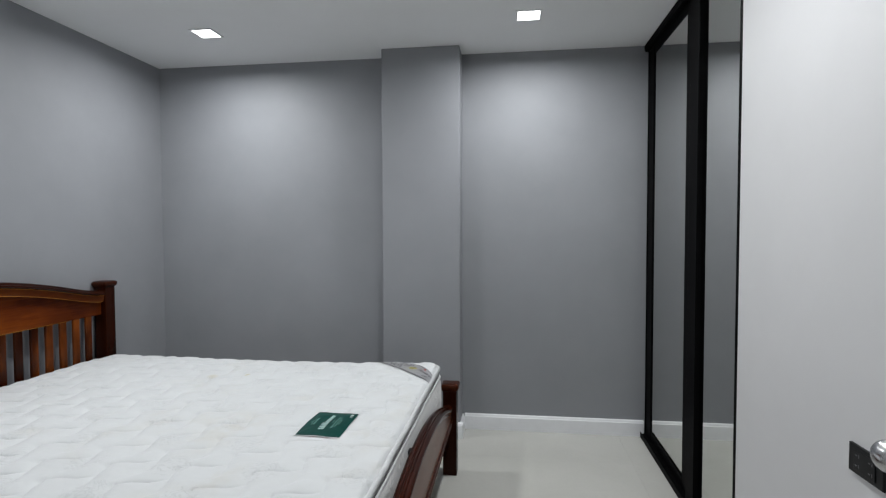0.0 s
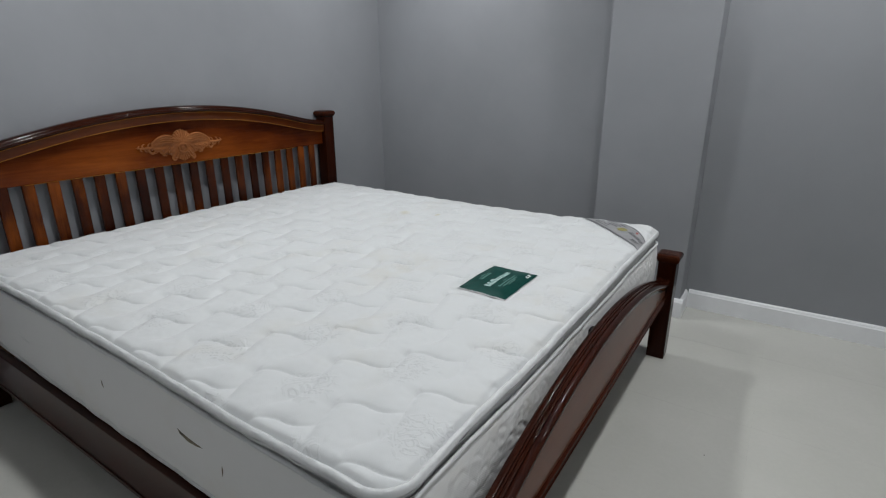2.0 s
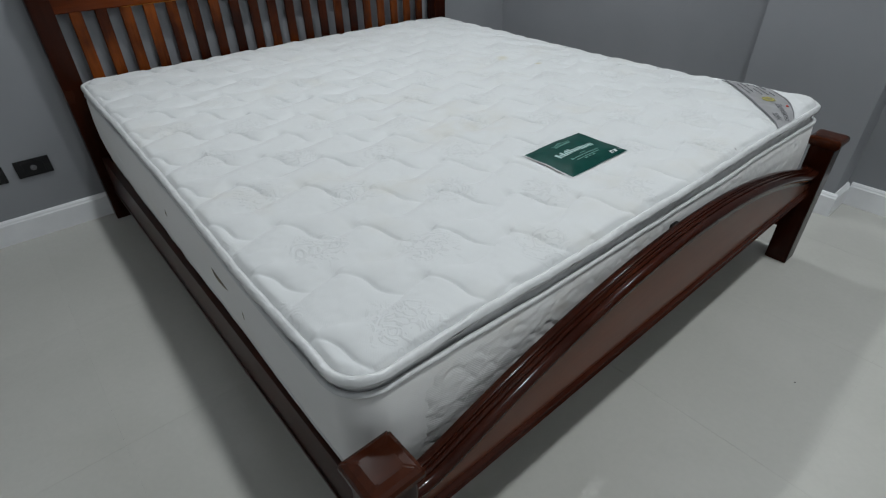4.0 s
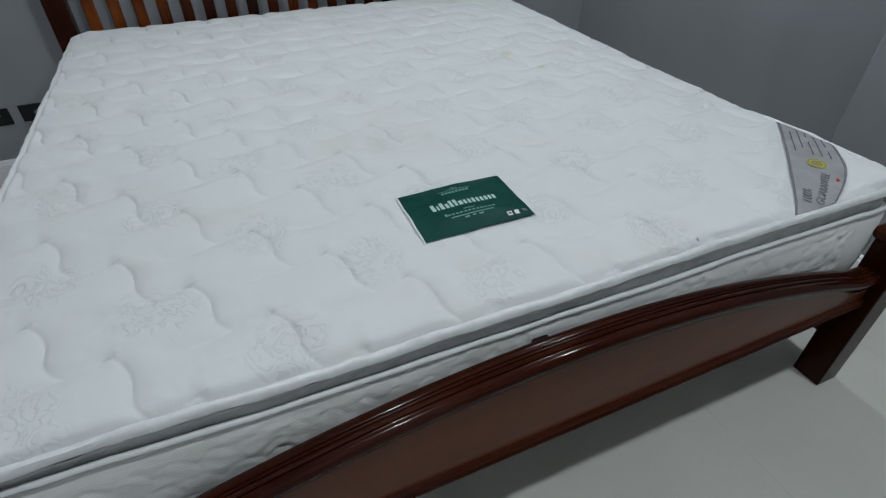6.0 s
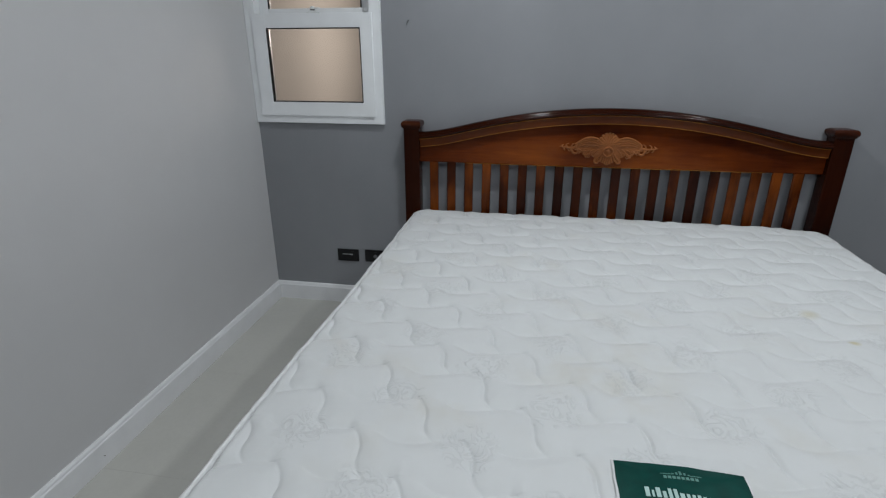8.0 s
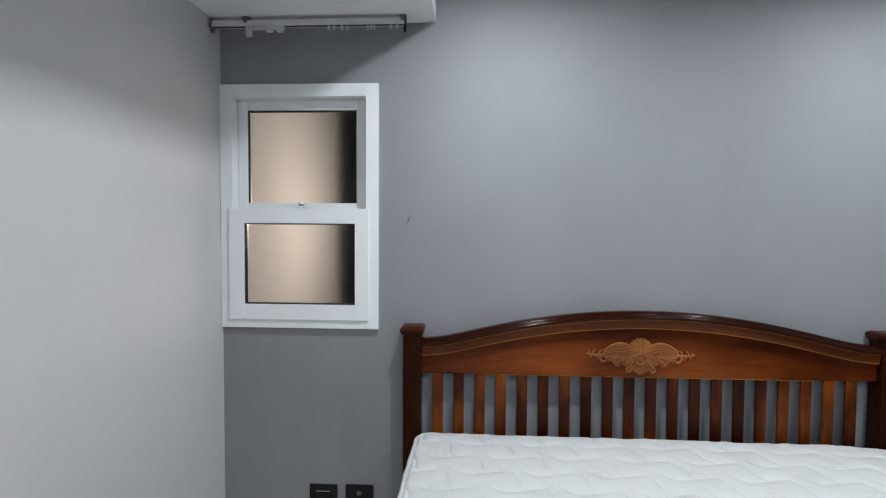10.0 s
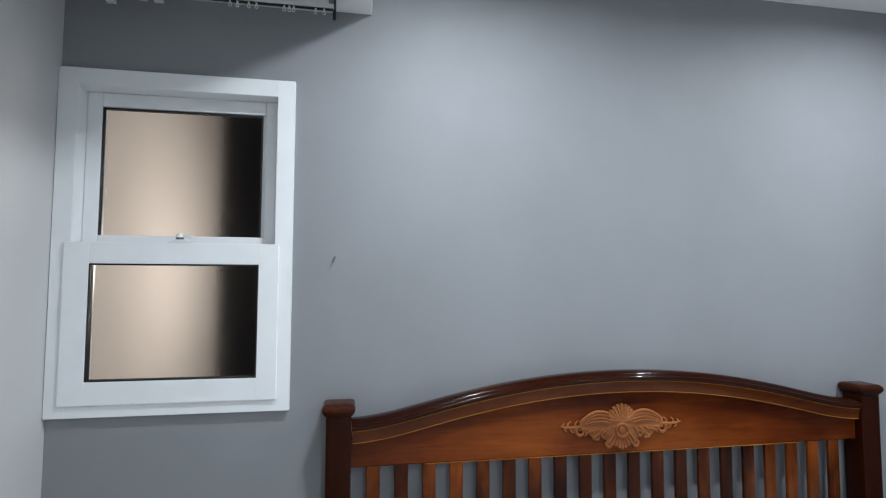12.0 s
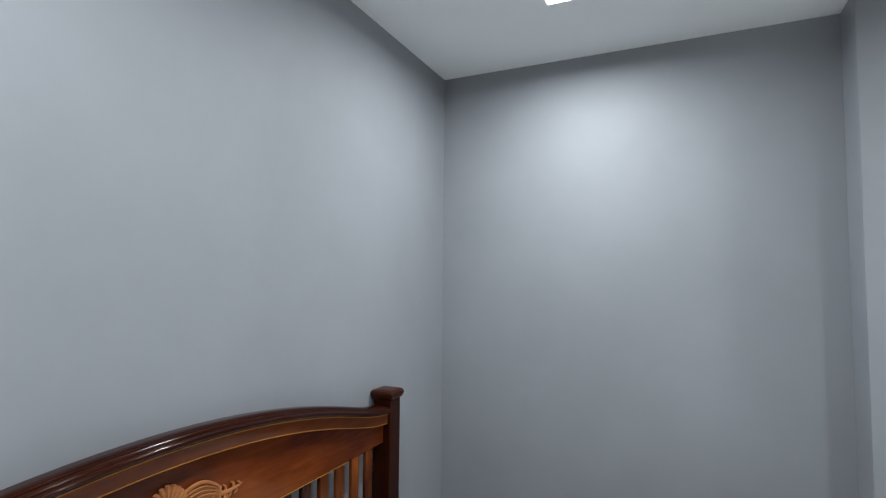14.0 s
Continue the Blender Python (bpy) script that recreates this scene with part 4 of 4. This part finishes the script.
# torn handle marks on the plain side
def patch(pts, depth, mat, name, label):
    bm = bmesh.new()
    tube(pts, depth, 8, [0.3, 0.9, 1.0, 0.7, 0.25], bm)
    return mp_(name, bm, mat, label)
patch([(1.450, MY0 - 0.0045, 0.474), (1.472, MY0 - 0.0055, 0.462), (1.500, MY0 - 0.006, 0.456), (1.530, MY0 - 0.006, 0.455), (1.566, MY0 - 0.0055, 0.458)], 0.0050, STAIN, "torn_handle", "brown frayed handle slot")
patch([(1.566, MY0 - 0.0050, 0.470), (1.596, MY0 - 0.0058, 0.466), (1.615, MY0 - 0.006, 0.456), (1.622, MY0 - 0.006, 0.440), (1.620, MY0 - 0.005, 0.420)], 0.0022, SIDE_TICKING, "handle_seam", "")
patch([(1.622, MY0 - 0.004, 0.455), (1.624, MY0 - 0.0055, 0.445), (1.623, MY0 - 0.006, 0.432), (1.620, MY0 - 0.006, 0.420), (1.615, MY0 - 0.005, 0.408)], 0.0026, STAIN, "handle_stub", "dark stub of a torn strap")
patch([(1.090, MY0 - 0.004, 0.472), (1.092, MY0 - 0.0055, 0.464), (1.094, MY0 - 0.006, 0.456), (1.095, MY0 - 0.006, 0.448), (1.096, MY0 - 0.005, 0.440)], 0.0026, STAIN, "handle_stub", "dark stub of a torn strap")
patch([(0.50, MY0 - 0.004, 0.445), (0.53, MY0 - 0.0055, 0.435), (0.56, MY0 - 0.006, 0.43), (0.59, MY0 - 0.006, 0.427), (0.62, MY0 - 0.005, 0.43)], 0.003, SIDE_TICKING, "handle_seam", "")
mp_("care_tag", block(2.060, 2.085, MY1 + 0.002, MY1 + 0.0045, 0.41, 0.46, 0.0005), PRINT_WHITE, "small white sewn-in tag", False)

mp_("strap_end", block(2.116, 2.130, 1.716, 1.748, 0.513, 0.533, 0.004), BLACK_PLASTIC, "black strap end poking out above the rail", False)

# sewn label
LXC, LYC = (LX0 + LX1) / 2, (LY0 + LY1) / 2
def label_z(x, y):
    u = (x - LXC) / (LX1 - LX0) * 2
    v = (y - LYC) / (LY1 - LY0) * 2
    e = min(1 - abs(u), 1 - abs(v))
    return MT + 0.002 + 0.0085 * math.sin(math.pi / 2 * min(1.0, max(0, e) / 0.6)) + 0.0026 * noise.noise(Vector((x * 14, y * 14, 4)))
def sheet(x0, x1, y0, y1, nx, ny, lift, edge=0.0):
    bm = bmesh.new()
    g = []
    for i in range(nx + 1):
        row = []
        for j in range(ny + 1):
            x, y = x0 + (x1 - x0) * i / nx, y0 + (y1 - y0) * j / ny
            k = edge * noise.noise(Vector((x * 30, y * 30, 8)))
            bow = -0.0055 * (1 - ((y - LYC) / 0.1135) ** 2) * (LX1 - x) / (LX1 - LX0)
            row.append(bm.verts.new((x + k + bow, y + k, label_z(x, y) + lift)))
        g.append(row)
    for i in range(nx):
        for j in range(ny):
            bm.faces.new((g[i][j], g[i + 1][j], g[i + 1][j + 1], g[i][j + 1]))
    thicken(bm, 0.0004)
    return bm
tag = mp_("sewn_label", sheet(LX0, LX1, LY0, LY1, 28, 36, 0.0, 0.002), GREEN, "dark green satin label with pale printing")
def lp(bm, mat, name="printing", label=""):
    return part(name, bm, mat, tag, label)
for (a, b, c, d) in ((LX0 - 0.002, LX1 + 0.002, LY0 - 0.004, LY0), (LX0 - 0.0025, LX0, LY0 - 0.004, LY1 + 0.002)):
    lp(sheet(a, b, c, d, 20 if b - a > 0.1 else 1, 24 if d - c > 0.1 else 1, 0.0006, 0.001), SATIN, "label_edge")
lp(sheet(LX0 - 0.002, LX1 + 0.002, LY1, LY1 + 0.0025, 20, 1, 0.0006, 0.001), SATIN, "label_edge")
def bars(rows, mat, lift=0.0008):
    for x0, x1, y0, y1 in rows:
        lp(sheet(x0, x1, y0, y1, max(1, int((x1 - x0) / 0.004)), max(1, int((y1 - y0) / 0.006)), lift), mat, "print_bar")
# plain strokes in place of the large name
word = []
yy = LYC - 0.071
for wd, hi in ((0.0075, 1), (0.004, 0.7), (0.0075, 1), (0.006, 0.68), (0.006, 1), (0.006, 1), (0.0075, 0.62), (0.0055, 0.62), (0.0055, 0.62), (0.006, 0.68), (0.0055, 0.62), (0.0055, 0.6), (0.0055, 0.62), (0.0055, 0.62), (0.0055, 0.62)):
    word.append((LXC + 0.008 - 0.022 * hi, LXC + 0.008, yy, yy + wd))
    yy += wd + 0.0036
bars(word, PRINT)
bars([(LXC - 0.046, LXC - 0.039, LYC - 0.032 + 0.0078 * i, LYC - 0.0265 + 0.0078 * i) for i in range(8)], PRINT_DIM)
bars([(LXC - 0.062 + 0.004 * abs(i), LXC - 0.051, LYC + 0.007 * i - 0.002, LYC + 0.007 * i + 0.002) for i in range(-2, 3)] + [(LXC - 0.052, LXC - 0.0505, LYC - 0.036, LYC - 0.016), (LXC - 0.052, LXC - 0.0505, LYC + 0.016, LYC + 0.036)], PRINT_DIM)
bars([(LXC + 0.021, LXC + 0.023, LYC - 0.012, LYC + 0.012)], PRINT_DIM)
bars([(LXC + 0.029, LXC + 0.033, LYC - 0.050 + 0.0088 * i, LYC - 0.044 + 0.0088 * i) for i in range(12)] + [(LXC + 0.026, LXC + 0.034, LYC - 0.056, LYC - 0.051)], PRINT_DIM)
bars([(LXC + 0.039, LXC + 0.0415, LYC - 0.046, LYC + 0.046), (LXC + 0.045, LXC + 0.049, LYC - 0.020, LYC - 0.010), (LXC + 0.045, LXC + 0.048, LYC - 0.004, LYC + 0.004), (LXC + 0.045, LXC + 0.049, LYC + 0.010, LYC + 0.020)], PRINT_DIM)
bars([(LX1 - 0.020, LX1 - 0.010, LY1 - 0.054, LY1 - 0.044), (LX1 - 0.020, LX1 - 0.010, LY1 - 0.038, LY1 - 0.029)], PRINT_WHITE)
bars([(LX1 - 0.0175, LX1 - 0.0125, LY1 - 0.052, LY1 - 0.046), (LX1 - 0.022, LX1 - 0.013, LY1 - 0.020, LY1 - 0.010)], PRINT_DARK, 0.0014)

# silver ribbon across the corner at the foot
RA, RB = Vector((1.745, 2.692)), Vector((2.088, 2.342))
RC, RD = Vector((1.895, 2.692)), Vector((2.088, 2.462))
def ribbon_point(u, v):
    """u along the ribbon from the side to the foot, v across towards the corner."""
    inner = RA.lerp(RB, u)
    outer = RC.lerp(RD, u) + Vector((0.018, 0.018)) * math.sin(math.pi * u) * 1.0
    p = inner.lerp(outer, v)
    return p
def ribbon_z(p):
    ex = min(MX1 - 0.012 - p.x, MY1 - 0.012 - p.y)
    return top_z(p.x, p.y) - sag(p.x, p.y) + 0.0042 - 0.006 * max(0, 1 - ex / 0.02)
def ribbon(v0, v1, lift, nv):
    bm = bmesh.new()
    g = []
    for i in range(37):
        row = []
        for j in range(nv + 1):
            p = ribbon_point(i / 36, v0 + (v1 - v0) * j / nv)
            row.append(bm.verts.new((p.x, p.y, ribbon_z(p) + lift)))
        g.append(row)
    for i in range(36):
        for j in range(nv):
            bm.faces.new((g[i][j], g[i][j + 1], g[i + 1][j + 1], g[i + 1][j]))
    thicken(bm, 0.0005)
    return bm
band = mp_("corner_ribbon", ribbon(0, 1, 0.0, 10), SILVER, "silver satin ribbon printed with a guarantee")
for v0, v1 in ((0.0, 0.045), (0.955, 1.0)):
    part("stitched_edge", ribbon(v0, v1, 0.0009, 1), PRINT_DARK, band)
def disc(center, r0, r1, mat, lift, name):
    bm = bmesh.new()
    n = 28
    a = []
    b = []
    for k in range(n):
        t = 2 * math.pi * k / n
        for lst, r in ((a, r0), (b, r1)):
            p = center + Vector((r * math.cos(t), r * math.sin(t)))
            lst.append(bm.verts.new((p.x, p.y, ribbon_z(p) + 0.0017 + lift)))
    for k in range(n):
        bm.faces.new((a[k], a[(k + 1) % n], b[(k + 1) % n], b[k]))
    thicken(bm, 0.0005)
    part(name, bm, mat, band)
EC = ribbon_point(0.53, 0.5)
disc(EC, 0.0005, 0.0130, OLIVE, 0.0, "emblem")
disc(EC, 0.0132, 0.0165, YELLOW, 0.0, "emblem_ring")
disc(EC, 0.0167, 0.0190, PRINT_DARK, 0.0, "emblem_ring")
disc(EC, 0.0192, 0.0210, YELLOW, 0.0, "emblem_ring")
def words(text, u, v, size):
    cu = bpy.data.curves.new("lettering", "FONT")
    cu.body, cu.size, cu.extrude, cu.align_x = text, size, 0.0002, "LEFT"
    tmp = bpy.data.objects.new("tmp", cu)
    scene.collection.objects.link(tmp)
    me = bpy.data.meshes.new_from_object(tmp)
    bpy.data.objects.remove(tmp)
    p, q = ribbon_point(u, v), ribbon_point(u - 0.2, v)
    d = (q - p).normalized()
    across = Vector((-d.y, d.x))
    me.name = "lettering"
    for vert in me.vertices:
        w = p + d * vert.co.x + across * vert.co.y
        vert.co = Vector((w.x, w.y, ribbon_z(w) + 0.0016 + vert.co.z))
    me.materials.append(PRINT_DARK)
    ob = new("lettering", me)
    ob.parent = band
words("100%", 0.965, 0.36, 0.025)
words("GUARANTEE", 1.01, 0.68, 0.023)
bm = bmesh.new()
for k in range(5):
    for j in range(5):
        v = 0.18 + 0.15 * j
        if (k * 3 + j * 2) % 7 == 0:
            continue
        a, b = ribbon_point(0.10 + 0.065 * k, v), ribbon_point(0.10 + 0.065 * k + 0.05, v)
        tube([(a.x, a.y, ribbon_z(a) + 0.0012), (b.x, b.y, ribbon_z(b) + 0.0012)], 0.0014, 4, bm=bm)
part("printing", bm, PRINT_DARK, band)
p = ribbon_point(0.70, 0.84)
part("printing", tube([(p.x, p.y, ribbon_z(p) + 0.0012), (p.x + 0.006, p.y - 0.006, ribbon_z(p) + 0.0012)], 0.003, 5), RED, band)

# ---- downlights ----
def downlight(lx, ly):
    ob = thing("downlight", "square white recessed LED downlight, switched on", "downlight", (lx, ly, CEIL), "ceiling downlights")
    o, i, h = 0.070, 0.058, 0.006
    part("bezel", blocks((-o, o, -o, -i, -h, 0), (-o, o, i, o, -h, 0), (-o, -i, -i, i, -h, 0), (i, o, -i, i, -h, 0), bev=0.001), CEILING, ob)
    lens = part("lens", block(-i, i, -i, i, -0.004, -0.0005), LENS, ob, "glowing opal lens")
    return ob
for lx, ly in LAMPS:
    downlight(lx, ly)

# ---- floor tiles ----
floor = structure(part("floor", block(-0.0, 4.1, -1.6, NORTH, -0.06, -0.0005), GROUT), "polished pale porcelain tile floor with thin joints", "floor")
TS, TX, TY = 0.60, 2.575, 0.506
def tile_mesh(w, d):
    bm = block(0, w, 0, d, -0.012, 0.0)
    bmesh.ops.bevel(bm, geom=[e for e in bm.edges if min(v.co.z for v in e.verts) > -0.001], offset=0.0001, segments=1, affect="EDGES")
    me = bpy.data.meshes.new("floor_tile")
    bm.to_mesh(me)
    bm.free()
    me.materials.append(TILE)
    return me
made = {}
xs = [0.0] + [TX - TS * k for k in range(4, -3, -1) if 0 < TX - TS * k < 4.1] + [4.1]
yt = [-1.6] + [TY + TS * k for k in range(-3, 6) if -1.6 < TY + TS * k < NORTH] + [NORTH]
for x0, x1 in zip(xs, xs[1:]):
    for y0, y1 in zip(yt, yt[1:]):
        key = (round(x1 - x0, 3), round(y1 - y0, 3))
        if key not in made:
            made[key] = tile_mesh(key[0] - 0.0004, key[1] - 0.0004)
        t = new("floor_tile", made[key])
        t.location = (x0 + 0.0002, y0 + 0.0002, 0)
        t.parent = floor

# ---- specks of debris ----
for cx, cy, cz, size in ((2.452, 2.049, 0.0, 0.0022), (1.358, 0.0165, 0.037, 0.003)):
    bm = bmesh.new()
    dome(cx, cy, cz + size * 0.55, size, size * 0.8, size * 0.6, bm, 8)
    tagged(part("crumb", bm, BLACK_PLASTIC), "tiny dark crumb of dirt on the pale floor edge", "crumb", "crumbs of dirt")
